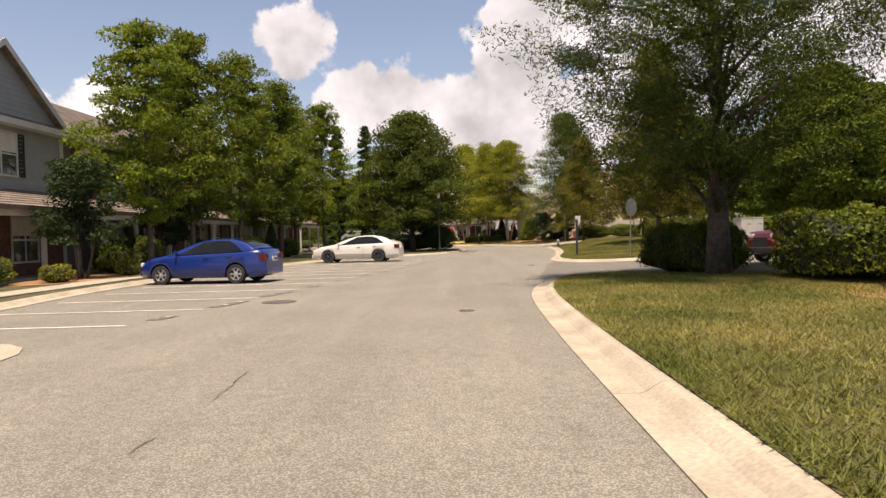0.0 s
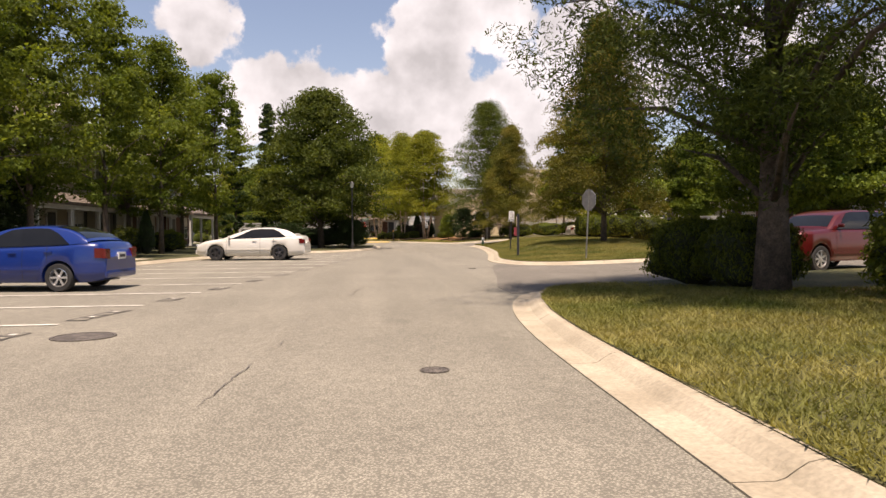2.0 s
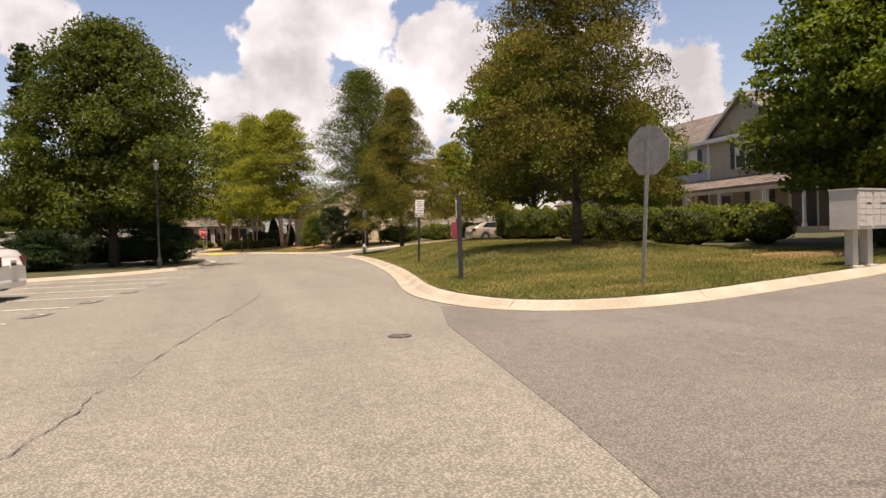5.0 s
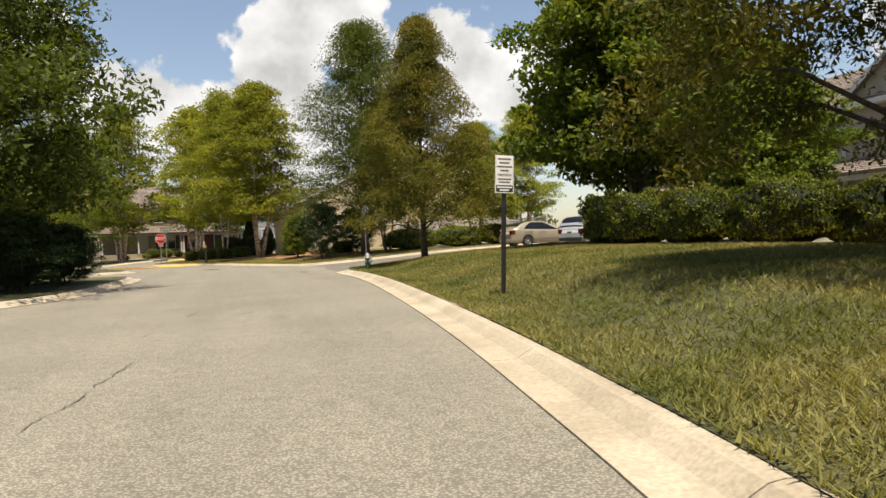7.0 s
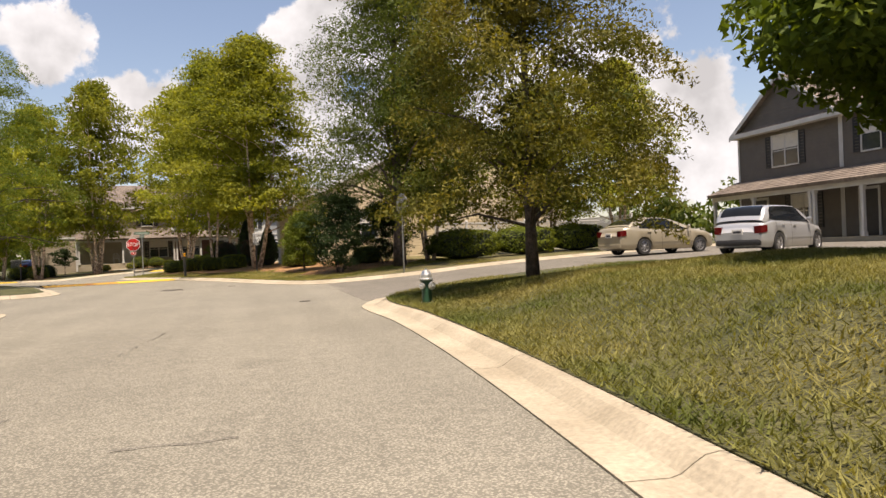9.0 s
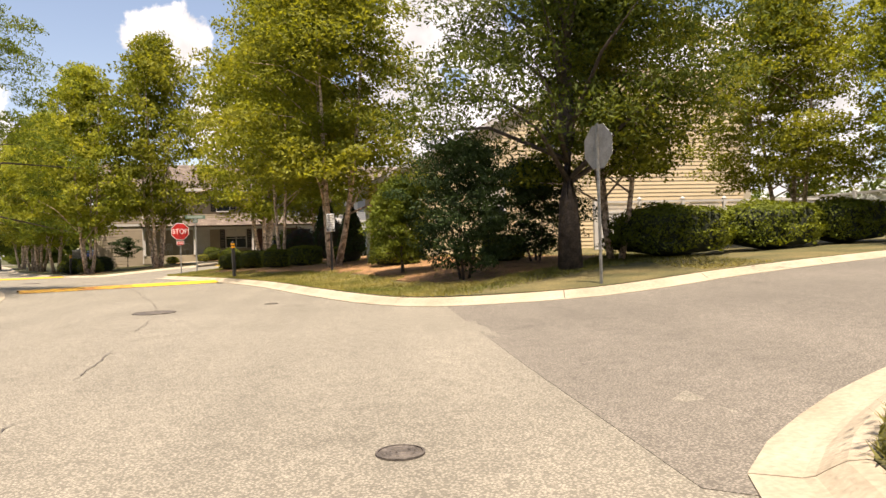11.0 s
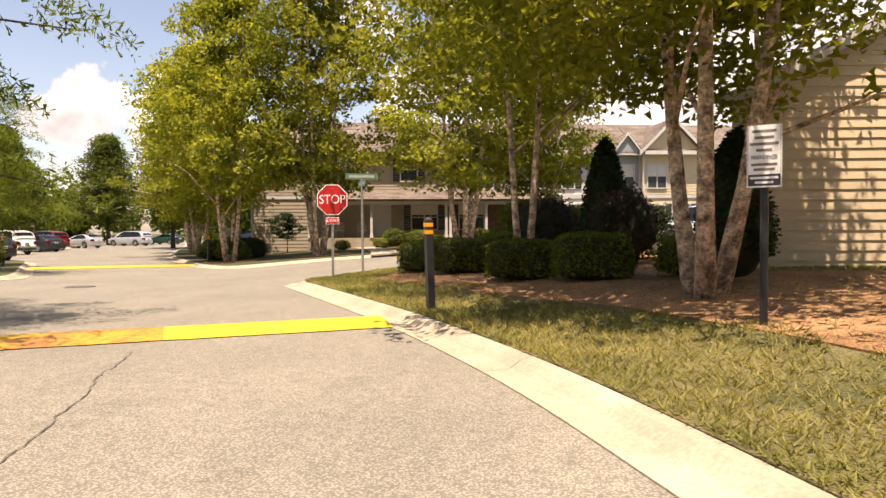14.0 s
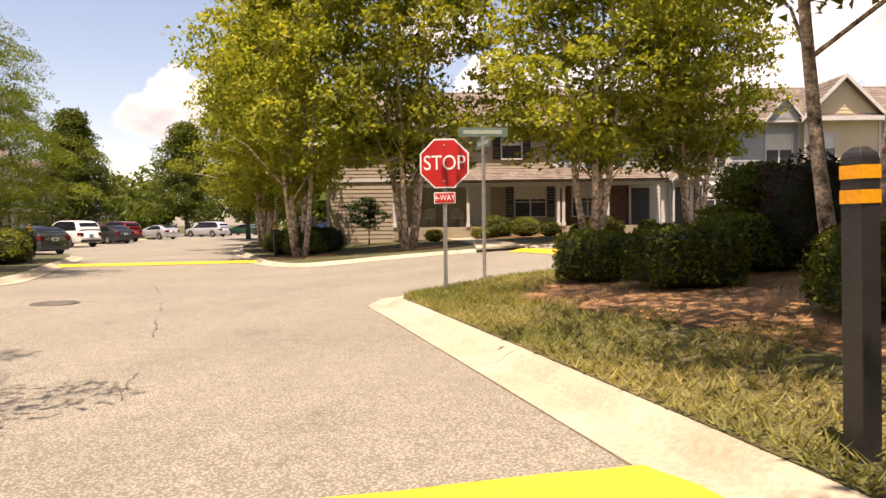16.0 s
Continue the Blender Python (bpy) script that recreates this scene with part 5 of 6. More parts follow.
    part("front_bumper", boxes((front - 0.16, -hw * 0.66, sill + 0.06, front + 0.03, hw * 0.66, sill + 0.24)), colour if kind != "suv" else PLASTIC, c, bevel=0.03)
    part("grille", boxes((front - 0.1, -hw * 0.34, sill + 0.27, front + 0.012, hw * 0.34, bz(0.02) - 0.03)), PLASTIC, c, bevel=0.01)
    part("underbody", boxes((rear + 0.35, -hw * 0.72, sill - 0.02, front - 0.35, hw * 0.72, sill + 0.08)), PLASTIC, c)
    return c


def spot(x, y, turn, lift=0.0):
    return pose(x, y, land(x, y) + 0.004 + lift, 0, 0, turn)


BLUE = paint("bright_blue_paint", (0.001, 0.017, 0.135), 0.0)
WHITE_CAR = paint("pearl_white_paint", (0.60, 0.585, 0.54), 0.05)
TAN_CAR = paint("champagne_paint", (0.40, 0.35, 0.25), 0.4)
SILVER_CAR = paint("silver_car_paint", (0.50, 0.51, 0.52), 0.5)
DARK_CAR = paint("charcoal_paint", (0.03, 0.032, 0.036))
RED_CAR = paint("red_car_paint", (0.20, 0.012, 0.010))
NAVY_CAR = paint("dark_blue_paint", (0.02, 0.035, 0.13))
# red paint darkened in its colour, in place of shade from the oak
SHADED_RED_CAR = paint("shaded_red_car_paint", (0.085, 0.007, 0.006))
GREEN_CAR = paint("dark_green_paint", (0.02, 0.07, 0.05))

car(spot(-5.30, 22.5, 173), "bright blue four-door sedan parked nose to the kerb", BLUE, L=4.25, W=1.70, H=1.41, base=2.50, r=0.30, spokes=6)
car(spot(-3.05, 38.0, 175), "pearl white sedan with dark rims parked in a bay", WHITE_CAR, L=4.75, W=1.83, H=1.44, base=2.74, r=0.325, rim=RIM_DARK, spokes=5)
car(spot(22.3, 70.0, 8), "champagne sedan parked in the side street", TAN_CAR, L=4.4, W=1.70, H=1.40, base=2.60, r=0.30)
car(spot(22.8, 64.6, 24), "silver hatchback parked beside the lawn hedge", SILVER_CAR, "hatch", L=4.0, W=1.72, H=1.46, base=2.55, r=0.31)
car(spot(25.6, 60.4, 24), "black hatchback parked behind the hedge", DARK_CAR, "hatch", L=4.1, W=1.74, H=1.47, base=2.55, r=0.31)
car(spot(14.5, 24.1, 200), "red sport utility car standing on the side street, paint darkened for tree shade", SHADED_RED_CAR, "suv", L=4.5, W=1.80, H=1.62, r=0.34)
car(spot(25.0, 31.8, 40), "dark sedan parked along the side street", DARK_CAR, L=4.6, W=1.78, H=1.44)
car(spot(27.6, 40.2, 110, 0.12), "dark sport utility car behind the mailboxes", DARK_CAR, "suv", L=4.6, W=1.82, H=1.70, r=0.35)
car(spot(9.9, 102.9, -28), "silver sport utility car facing the planting bed", SILVER_CAR, "suv", L=4.65, W=1.85, H=1.78, base=2.72, r=0.36)
car(spot(13.8, 104.5, -12), "dark blue sport utility car parked beside others", NAVY_CAR, "suv", L=4.8, W=1.88, H=1.78, base=2.85, r=0.36)
FAR = "cars parked along the far bays"
car(spot(-25.1, 110.4, 162), "black sedan parked in the far bays", DARK_CAR, L=4.6, H=1.44, group=FAR)
car(spot(-31.9, 120.6, 165), "white sport utility car parked in the far bays", WHITE_CAR, "suv", L=4.7, W=1.85, H=1.78, r=0.36, group=FAR)
car(spot(-34.9, 127.8, 165), "charcoal sedan parked in the far bays", DARK_CAR, L=4.6, H=1.42, group=FAR)
car(spot(-38.0, 132.8, 165), "red sport utility car parked in the far bays", RED_CAR, "suv", L=4.7, W=1.85, H=1.76, r=0.36, group=FAR)
car(spot(-40.1, 141.2, 165), "silver sedan parked in the far bays", SILVER_CAR, L=4.6, H=1.42, group=FAR)
car(spot(-41.4, 152.0, 172), "silver minivan parked in the far bays", SILVER_CAR, "van", L=5.1, W=1.95, H=1.76, base=3.0, r=0.34, group=FAR)
car(spot(-42.0, 161.0, 172), "dark green sedan parked in the far bays", GREEN_CAR, L=4.7, H=1.40, group=FAR)
car(spot(-12.0, 121.0, 60, 0.12), "dark blue sedan parked behind the birches", NAVY_CAR, L=4.6, H=1.44)

# ---- road markings, castings, humps ----
def strip(name, pts, width, lift, material, label="", category="marking", jitter=0.0, kind="structure"):
    """A thin band laid on the paving along points."""
    verts, faces = [], []
    p = [Vector(q) for q in pts]
    for i, q in enumerate(p):
        t = (p[min(i + 1, len(p) - 1)] - p[max(i - 1, 0)]).normalized()
        nrm = Vector((-t.y, t.x))
        w = width * (1 + (random.uniform(-0.6, 0.6) if jitter else 0)) / 2
        o = nrm * (random.uniform(-jitter, jitter) if jitter else 0)
        for s in (-1, 1):
            v = q + o + nrm * w * s
            verts.append((v.x, v.y, land(v.x, v.y) + lift))
    for i in range(len(p) - 1):
        faces.append((2 * i, 2 * i + 1, 2 * i + 3, 2 * i + 2))
    ob = new(name, mesh_of(name, verts, faces, material))
    return tagged(ob, label, category, kind=kind)


SIDE_ASPHALT = asphalt("darker_asphalt", (0.166, 0.154, 0.130), 65)
patch("road_side_street_a", [(5.0, 19.6), (5.0, 21.2), (5.62, 25), (6.2, 29.3), (6.75, 31.5), (7.3, 30.75), (8.2, 30.0), (9.4, 29.9), (12.3, 30.6), (20.3, 33.6), (49, 45.4), (49, 38.2), (24, 26.8), (14, 22.7), (9, 21.0), (6.3, 20.05)], 0.004, SIDE_ASPHALT, 0.6, "darker newer asphalt of the side street", "road")
patch("road_side_street_b", [(9.83, 61.9), (9.85, 65), (9.9, 68), (9.95, 70.95), (11.2, 70.3), (12.3, 70.05), (13.5, 70.3), (14.8, 70.9), (19, 72.5), (24, 74.4), (30, 76.7), (49, 83.9), (49, 62), (18.4, 62.2), (16.9, 64.3), (14.2, 64.2), (11.9, 63.1), (10.6, 62.3), (10.1, 61.7)], 0.004, SIDE_ASPHALT, 0.6, "darker brownish asphalt of the side street", "road")

def bay_mark(x, y, length):
    """A painted-out bay number: ragged dark strokes round pale worn blocks."""
    b = thing("bay_mark", "blacked-out bay marking with pale worn streaks", "marking", "painted-out bay marks")

    def sheet(name, u0, u1, v0, v1, material, lift, rag):
        vs, fs, n = [], [], 6
        for i in range(n + 1):
            u = u0 + (u1 - u0) * i / n
            for v in (v0, v1):
                vv = v + random.uniform(-rag, rag)
                q = (x + vv + 0.17 * u, y + u)
                vs.append((q[0], q[1], land(*q) + lift))
        for i in range(n):
            fs.append((2 * i, 2 * i + 2, 2 * i + 3, 2 * i + 1))
        piece(name, mesh_of(name, vs, fs, material), b)

    k = max(2, round(length / 0.3))
    step = length / k
    sheet("dark_patch", -length / 2, length / 2, -0.14, 0.14, TAR_GREY, 0.006, 0.04)
    for j in range(k):
        u = -length / 2 + j * step
        sheet("pale_block", u + 0.06, u + step - 0.05, -0.09, 0.10, ASPHALT, 0.0085, 0.035)
        if j % 2:
            sheet("pale_streak", u + step * 0.35, u + step * 0.6, -0.05, 0.04, WHITE_LINE, 0.0105, 0.02)


TAR_GREY = mat("faded_black_paint", (0.04, 0.036, 0.032), 0.85, 0.35, 7.0, 40.0, tint=(0.08, 0.073, 0.066))
for i in range(15):
    y = 11.3 + 2.37 * i
    x1 = -2.55 + 0.147 * (y - 11.3)
    x0 = float(np.interp(y, [10, 15, 24, 31, 36, 40.5, 44.3, 47], [-6.1, -6.5, -7.1, -6.6, -5.7, -4.8, -3.4, -1.4])) + 0.1
    if x1 - x0 > 1.0:
        strip("bay_line", [(x0 + (x1 - x0) * k / 6, y - 0.06 + 0.10 * k / 6) for k in range(7)], 0.10, 0.009, WHITE_LINE, "white painted parking bay line, a little worn")
    # a bay mark painted out in black, worn back to streaks
    if i < 13:
        bay_mark(x1 + 0.15, y + 1.05, 1.25 if i in (1, 2) else 0.6)


def crack(pts, width, keep=0.05, seed=0):
    """A broken, wandering crack that thins out and stops and starts."""
    line = smooth_line(pts, 0.06)
    verts, faces, last = [], [], -9
    for i, p in enumerate(line):
        t = (line[min(i + 1, len(line) - 1)] - line[max(i - 1, 0)]).normalized()
        s = i * 0.06
        there = noise.noise((s * 0.55, seed, 0)) + 0.7 * noise.noise((s * 2.3, seed, 3)) + keep
        if there < 0:
            continue
        off = 0.07 * noise.noise((s * 1.3, seed, 7)) + 0.030 * noise.noise((s * 6, seed, 9)) + 0.010 * random.uniform(-1, 1)
        w = width * min(1, 0.25 + 2.5 * there) * random.uniform(0.45, 1.25) / 2
        n = Vector((-t.y, t.x))
        for k in (off - w, off + w):
            q = p + n * k
            verts.append((q.x, q.y, land(q.x, q.y) + 0.0095))
        v = len(verts) // 2 - 1
        if last == i - 1:
            faces.append((2 * v - 2, 2 * v - 1, 2 * v + 1, 2 * v))
        last = i
    ob = new("surface_crack", mesh_of("surface_crack", verts, faces, TAR))
    tagged(ob, "long broken wandering crack in the asphalt", "crack", kind="structure")


crack([(0.6, 2.0), (0.85, 5.7), (0.75, 7.5), (1.0, 9.3), (1.25, 13), (1.6, 18), (1.85, 19.6)], 0.012, -0.05, 6)
crack([(1.85, 19.6), (2.4, 23.8), (3.3, 30.0), (4.0, 34.1), (4.3, 36.6), (4.9, 41.5)], 0.014, 0.2, 1)
crack([(4.75, 43.5), (5.0, 45.3), (5.6, 49), (5.9, 54), (6.35, 59.0), (6.4, 61.3), (5.9, 66), (5.1, 71.0)], 0.016, 0.0, 2)
crack([(4.7, 72.8), (4.26, 74.3), (3.31, 77.0), (2.83, 78.4), (2.0, 80.5), (1.4, 82.1)], 0.015, 0.25, 3)
crack([(0.6, 84.5), (-1.5, 87.8), (-4.2, 91.7), (-7.9, 96.3), (-10.5, 100.5)], 0.011, 0.05, 4)
for k, (x, y) in enumerate(((7.6, 46.2), (6.5, 50.2), (7.0, 51.0), (5.4, 52.5), (7.9, 44.6))):
    crack([(x - 0.35, y), (x - 0.1, y + 0.03), (x + 0.1, y - 0.02), (x + 0.35, y + 0.03)], 0.012, 0.3, 10 + k)


def casting(name, label, x, y, r, material=IRON):
    """A round iron cover in its ring, set in the asphalt."""
    c = thing(name, label, "cover", "", pose(x, y, land(x, y) + 0.004))
    part("ring", lathe(bmesh.new(), [(r, -0.03), (r, 0.008), (r * 0.9, 0.010), (r * 0.89, -0.002)], 30), material, c)
    bm = bmesh.new()
    lathe(bm, [(r * 0.875, -0.02), (r * 0.875, 0.006), (r * 0.8, 0.009), (r * 0.72, 0.004), (r * 0.6, 0.004), (r * 0.56, 0.01), (r * 0.44, 0.01), (r * 0.4, 0.004), (r * 0.2, 0.004), (r * 0.16, 0.01)], 30)
    part("lid", bm, material, c)


casting("manhole_cover", "round cast-iron manhole cover in the road", -1.05, 14.9, 0.36)
casting("manhole_cover", "round cast-iron manhole cover in the road", 4.84, 72.15, 0.37)
casting("manhole_cover", "round cast-iron manhole cover in the crossing", -4.95, 90.2, 0.34)
for x, y in ((2.9, 12.4), (5.47, 28.7), (6.78, 73.2), (8.6, 62.7)):
    casting("valve_cover", "small iron valve cover set in the asphalt", x, y, 0.13)


def hump(label, a, b, half, worn=()):
    """A low rounded speed hump painted yellow, from a to b across the road."""
    a, b = Vector(a), Vector(b)
    t = (b - a).normalized()
    nrm = Vector((-t.y, t.x))
    n = 26
    h = thing("speed_hump", label, "speed hump")
    tagged(h, kind="structure")

    def sheet(name, i0, i1, material, lift):
        vs, fs = [], []
        for i in range(i0, i1 + 1):
            p = a.lerp(b, i / n)
            for j in range(9):
                u = -1 + 2 * j / 8
                rag = 0.03 * noise.noise((p.x * 3, p.y * 3, j)) if j in (0, 8) else 0
                q = p + nrm * (half * u + rag)
                vs.append((q.x, q.y, land(q.x, q.y) + 0.012 + 0.07 * math.cos(u * math.pi / 2) ** 1.5 + lift))
        for i in range(i1 - i0):
            for j in range(8):
                fs.append((i * 9 + j, (i + 1) * 9 + j, (i + 1) * 9 + j + 1, i * 9 + j + 1))
        piece(name, mesh_of(name, vs, fs, material, smooth=True), h)

    if worn:
        sheet("worn_paint", worn[0], worn[1], YELLOW_WORN, 0)
        sheet("fresh_paint", worn[1], n, YELLOW, 0)
    else:
        sheet("fresh_paint", 0, n, YELLOW, 0)


hump("yellow-painted asphalt speed hump, worn at its far end", (-1.55, 81.4), (3.62, 84.15), 0.58, (0, 14))
hump("yellow-painted asphalt speed hump across the far road", (-14.3, 100.5), (-9.0, 103.8), 0.5)
hump("yellow-painted asphalt speed hump on the crossing street", (0.6, 103.0), (4.3, 97.9), 0.6)

# ---- straw beds, paths ----
STRAW_BED = [(11.0, 73.4), (10.1, 74.6), (9.3, 76.6), (8.7, 79.0), (7.8, 81.3), (6.7, 83.5), (5.2, 85.5), (4.2, 87.3), (3.2, 88.6), (2.1, 90.2), (2.2, 91.6), (3.6, 93.3), (6, 95.6), (9, 97.6), (10.2, 93), (8.9, 88), (9.0, 86.8), (11, 86.2), (13, 84), (16, 78.5), (14, 75.6), (12, 74.4)]
patch("ground_straw_bed", STRAW_BED, 0.134, MULCH, 0.4, "brown pine-straw mulch bed under shrubs and birches", "mulch bed", wobble=0.02)
for i, (x, y, a, b) in enumerate(((-10.6, 25.2, 1.6, 4.5), (0.8, 113.4, 5.5, 1.3), (12.8, 59.0, 1.1, 1.0), (17.0, 49.0, 1.6, 6.0), (9.8, 31.15, 0.5, 0.28), (17.5, 35.5, 3.5, 1.0), (10.3, 12.0, 1.5, 5.2), (-3.5, 105.6, 1.6, 1.2), (2.6, 107, 1.4, 1.1), (-7.6, 104.6, 1.3, 1.1))):
    poly = [(x + a * math.cos(t) * (1 + 0.2 * noise.noise((math.cos(t), math.sin(t), i))), y + b * math.sin(t) * (1 + 0.2 * noise.noise((math.cos(t), math.sin(t), i)))) for t in np.linspace(0, 6.05, 24)]
    patch("ground_straw_bed", poly, 0.145, MULCH, 0.6, "patch of brown pine-straw mulch", "mulch bed", wobble=0.03)
patch("pavement_front_walk", [(-0.9, 102.9), (0.6, 103.7), (-0.7, 107.5), (-2.6, 112.2), (-3.4, 114.4), (-4.6, 114.1), (-3.6, 111.6), (-1.9, 107.2)], 0.15, CONCRETE, 1.0, "pale concrete path to the front door", "path")
patch("pavement_west_walk", [(-9.0, -30), (-7.95, -30), (-7.9, 10), (-8.2, 18.5), (-8.3, 24), (-7.8, 31), (-6.9, 36.4), (-7.9, 37), (-8.9, 31.2), (-9.4, 24), (-9.3, 18), (-9.0, 10)], 0.15, CONCRETE, 1.0, "pale concrete pavement behind the parking bays", "path")


# ---- signs and posts ----
def text_mesh(body, size, material, name, parent, m, thick=0.0015, squeeze=1.0, align="CENTER"):
    cu = bpy.data.curves.new(name, "FONT")
    cu.body, cu.size, cu.align_x, cu.align_y, cu.extrude = body, size, align, "CENTER", thick
    tmp = bpy.data.objects.new(name, cu)
    scene.collection.objects.link(tmp)
    bpy.context.view_layer.update()
    me = bpy.data.meshes.new_from_object(tmp.evaluated_get(bpy.context.evaluated_depsgraph_get()))
    bpy.data.objects.remove(tmp)
    me.transform(m @ Matrix.Diagonal((squeeze, 1, 1, 1)))
    me.materials.clear()
    me.materials.append(material)
    return piece(name, me, parent)


UPRIGHT = pose(0, 0, 0, 90)  # text in x, z looking along -y


def octagon(r):
    return [(r * math.cos(math.pi / 8 + k * math.pi / 4), r * math.sin(math.pi / 8 + k * math.pi / 4)) for k in range(8)]


def u_post(parent, h, material=STEEL, w=0.06):
    """A ribbed steel sign post with bolt holes' studs."""
    bm = boxes((-w * 0.25, 0.0, -0.5, w * 0.25, 0.012, h), (-w * 0.5, -0.014, -0.5, -w * 0.26, 0.008, h), (w * 0.26, -0.014, -0.5, w * 0.5, 0.008, h))
    for k in range(10):
        z = 0.2 + k * (h - 0.3) / 10
        box(bm, -0.006, -0.003, z, 0.006, 0.0, z + 0.012)
    part("post", bm, material, parent)


def stop_sign(m, centre, label, four_way=False, r=0.405):
    s = thing("stop_sign", label, "road sign", "", m)
    u_post(s, centre + 0.40)
    up = Matrix.Translation((0, 0, centre))
    part("back_plate", prism(bmesh.new(), octagon(r), -0.018, -0.0145, up), SIGN_BACK, s)
    part("border", prism(bmesh.new(), octagon(r), -0.021, -0.0182, up), SIGN_WHITE, s)
    part("face", prism(bmesh.new(), octagon(r * 0.945), -0.0235, -0.0212, up), RED, s)
    text_mesh("STOP", 0.315, SIGN_WHITE, "lettering", s, Matrix.Translation((0, -0.0245, centre)) @ UPRIGHT, squeeze=0.86)
    for z in (centre + 0.27, centre - 0.27):
        part("bolt", lathe(bmesh.new(), [(0.014, 0), (0.014, 0.006), (0.008, 0.010)], 8, Matrix.Translation((0, -0.0236, z)) @ pose(0, 0, 0, 90)), STEEL, s)
    if four_way:
        z = centre - r - 0.12
        part("small_plate_border", boxes((-0.165, -0.018, z - 0.085, 0.165, -0.0145, z + 0.085)), SIGN_WHITE, s)
        part("small_plate", boxes((-0.152, -0.021, z - 0.072, 0.152, -0.0182, z + 0.072)), RED, s)
        text_mesh("4-WAY", 0.125, SIGN_WHITE, "lettering", s, Matrix.Translation((0, -0.022, z)) @ UPRIGHT, squeeze=0.8)
    return s


def stand(x, y, turn=0.0, lean=0.0, side=0.0):
    return pose(x, y, lawn_z(x, y), lean, side, turn)


stop_sign(stand(0.74, 91.8, 8), 1.93, "red octagonal stop sign with a small four-way plate", True)
stop_sign(stand(9.95, 31.0, 112, 0, 0) @ pose(0, 0, 0, 0, -4, 0), 2.15, "octagonal stop sign seen from its bare grey back, post leaning")
stop_sign(stand(12.62, 70.6, 108), 2.35, "octagonal stop sign seen from its bare grey back")
stop_sign(stand(-9.9, 91.2, 195), 2.1, "octagonal stop sign facing the crossing from the west corner")


def street_name_sign(m):
    s = thing("street_name_sign", "galvanised pole with two crossed street name blades", "road sign", "", m)
    bm = tube(bmesh.new(), [(0, 0, -0.4), (0, 0, 2.52)], [0.035, 0.035], 12)
    part("pole", bm, STEEL, s)
    for z, turn, l in ((2.60, 20, 0.46), (2.40, -62, 0.40)):
        q = pose(0, 0, z, 0, 0, turn)
        b = part("blade", box(bmesh.new(), -l, -0.004, -0.085, l, 0.004, 0.085, q), GREEN_SIGN, s)
        for side in (-1, 1):
            part("blade_mark", box(bmesh.new(), -l * 0.8, min(side * 0.0045, side * 0.0065), -0.035, l * 0.75, max(side * 0.0045, side * 0.0065), 0.035, q), PALE_GREEN, b)
        part("bracket", box(bmesh.new(), -0.05, -0.012, -0.12, 0.05, 0.012, -0.07, q), STEEL, s)


street_name_sign(stand(0.93, 94.1, 0))


def parking_sign(m, label, top=2.0):
    """A narrow notice on a black post: lines of small print over a dark foot."""
    s = thing("parking_sign", label, "notice sign", "", m)
    u_post(s, top, BLACK, 0.07)
    w, h = 0.15, 0.57
    z0 = top - h
    part("plate", boxes((-w, -0.02, z0, w, -0.016, top)), SIGN_WHITE, s, bevel=0.0015)
    part("foot_band", boxes((-w + 0.012, -0.0215, z0 + 0.015, w - 0.012, -0.0202, z0 + 0.12)), DARK_TEXT, s)
    part("border_line", boxes((-w + 0.008, -0.0212, z0 + 0.122, -w + 0.012, -0.0202, top - 0.012), (w - 0.012, -0.0212, z0 + 0.122, w - 0.008, -0.0202, top - 0.012)), DARK_TEXT, s)
    for k, (f, hh) in enumerate(((0.70, 0.026), (0.55, 0.026), (0.82, 0.026), (0.45, 0.026))):
        z = top - 0.055 - k * 0.058
        part("print_line", boxes((-w * f, -0.0215, z - hh / 2, w * f, -0.0202, z + hh / 2)), PRINT, s)
    text_mesh("PARKING SPACES", 0.052, DARK_TEXT, "lettering", s, Matrix.Translation((0, -0.0215, top - 0.295)) @ UPRIGHT, squeeze=0.55)
    for k, f in enumerate((0.74, 0.60)):
        z = top - 0.36 - k * 0.045
        part("print_line", boxes((-w * f, -0.0215, z - 0.012, w * f, -0.0202, z + 0.012)), PRINT, s)
    for k, f in enumerate((0.80, 0.52)):
        z = z0 + 0.088 - k * 0.042
        part("foot_print", boxes((-w * f, -0.0228, z - 0.011, w * f, -0.0216, z + 0.011)), SIGN_WHITE, s)


parking_sign(stand(9.73, 44.3, 0) @ pose(0, 0, 0, 0, 2.5, 0), "white parking notice with dark print on a black post", 2.12)
parking_sign(stand(7.75, 81.75, -28), "white parking notice on a dark post by the straw bed", 1.85)


def marker_post(m, label):
    p = thing("marker_post", label, "bollard", "", m)
    bm = boxes((-0.05, -0.05, -0.4, 0.05, 0.05, 1.24))
    lathe(bm, [(0.0707, 1.24), (0.062, 1.26), (0.03, 1.285)], 4, pose(0, 0, 0, 0, 0, 45))
    part("post", bm, BLACK, p, bevel=0.004)
    for z in (1.055, 1.155):
        part("reflector_band", boxes((-0.0525, -0.0525, z, 0.0525, 0.0525, z + 0.055)), AMBER, p)


for x, y, t, side in ((4.23, 84.6, 30, 1.5), (-9.1, 105.4, 40, 0), (-15.5, 100.6, 40, 0)):
    marker_post(stand(x, y, t) @ pose(0, 0, 0, 0, -side, 0), "square black marker post with two amber reflective bands")


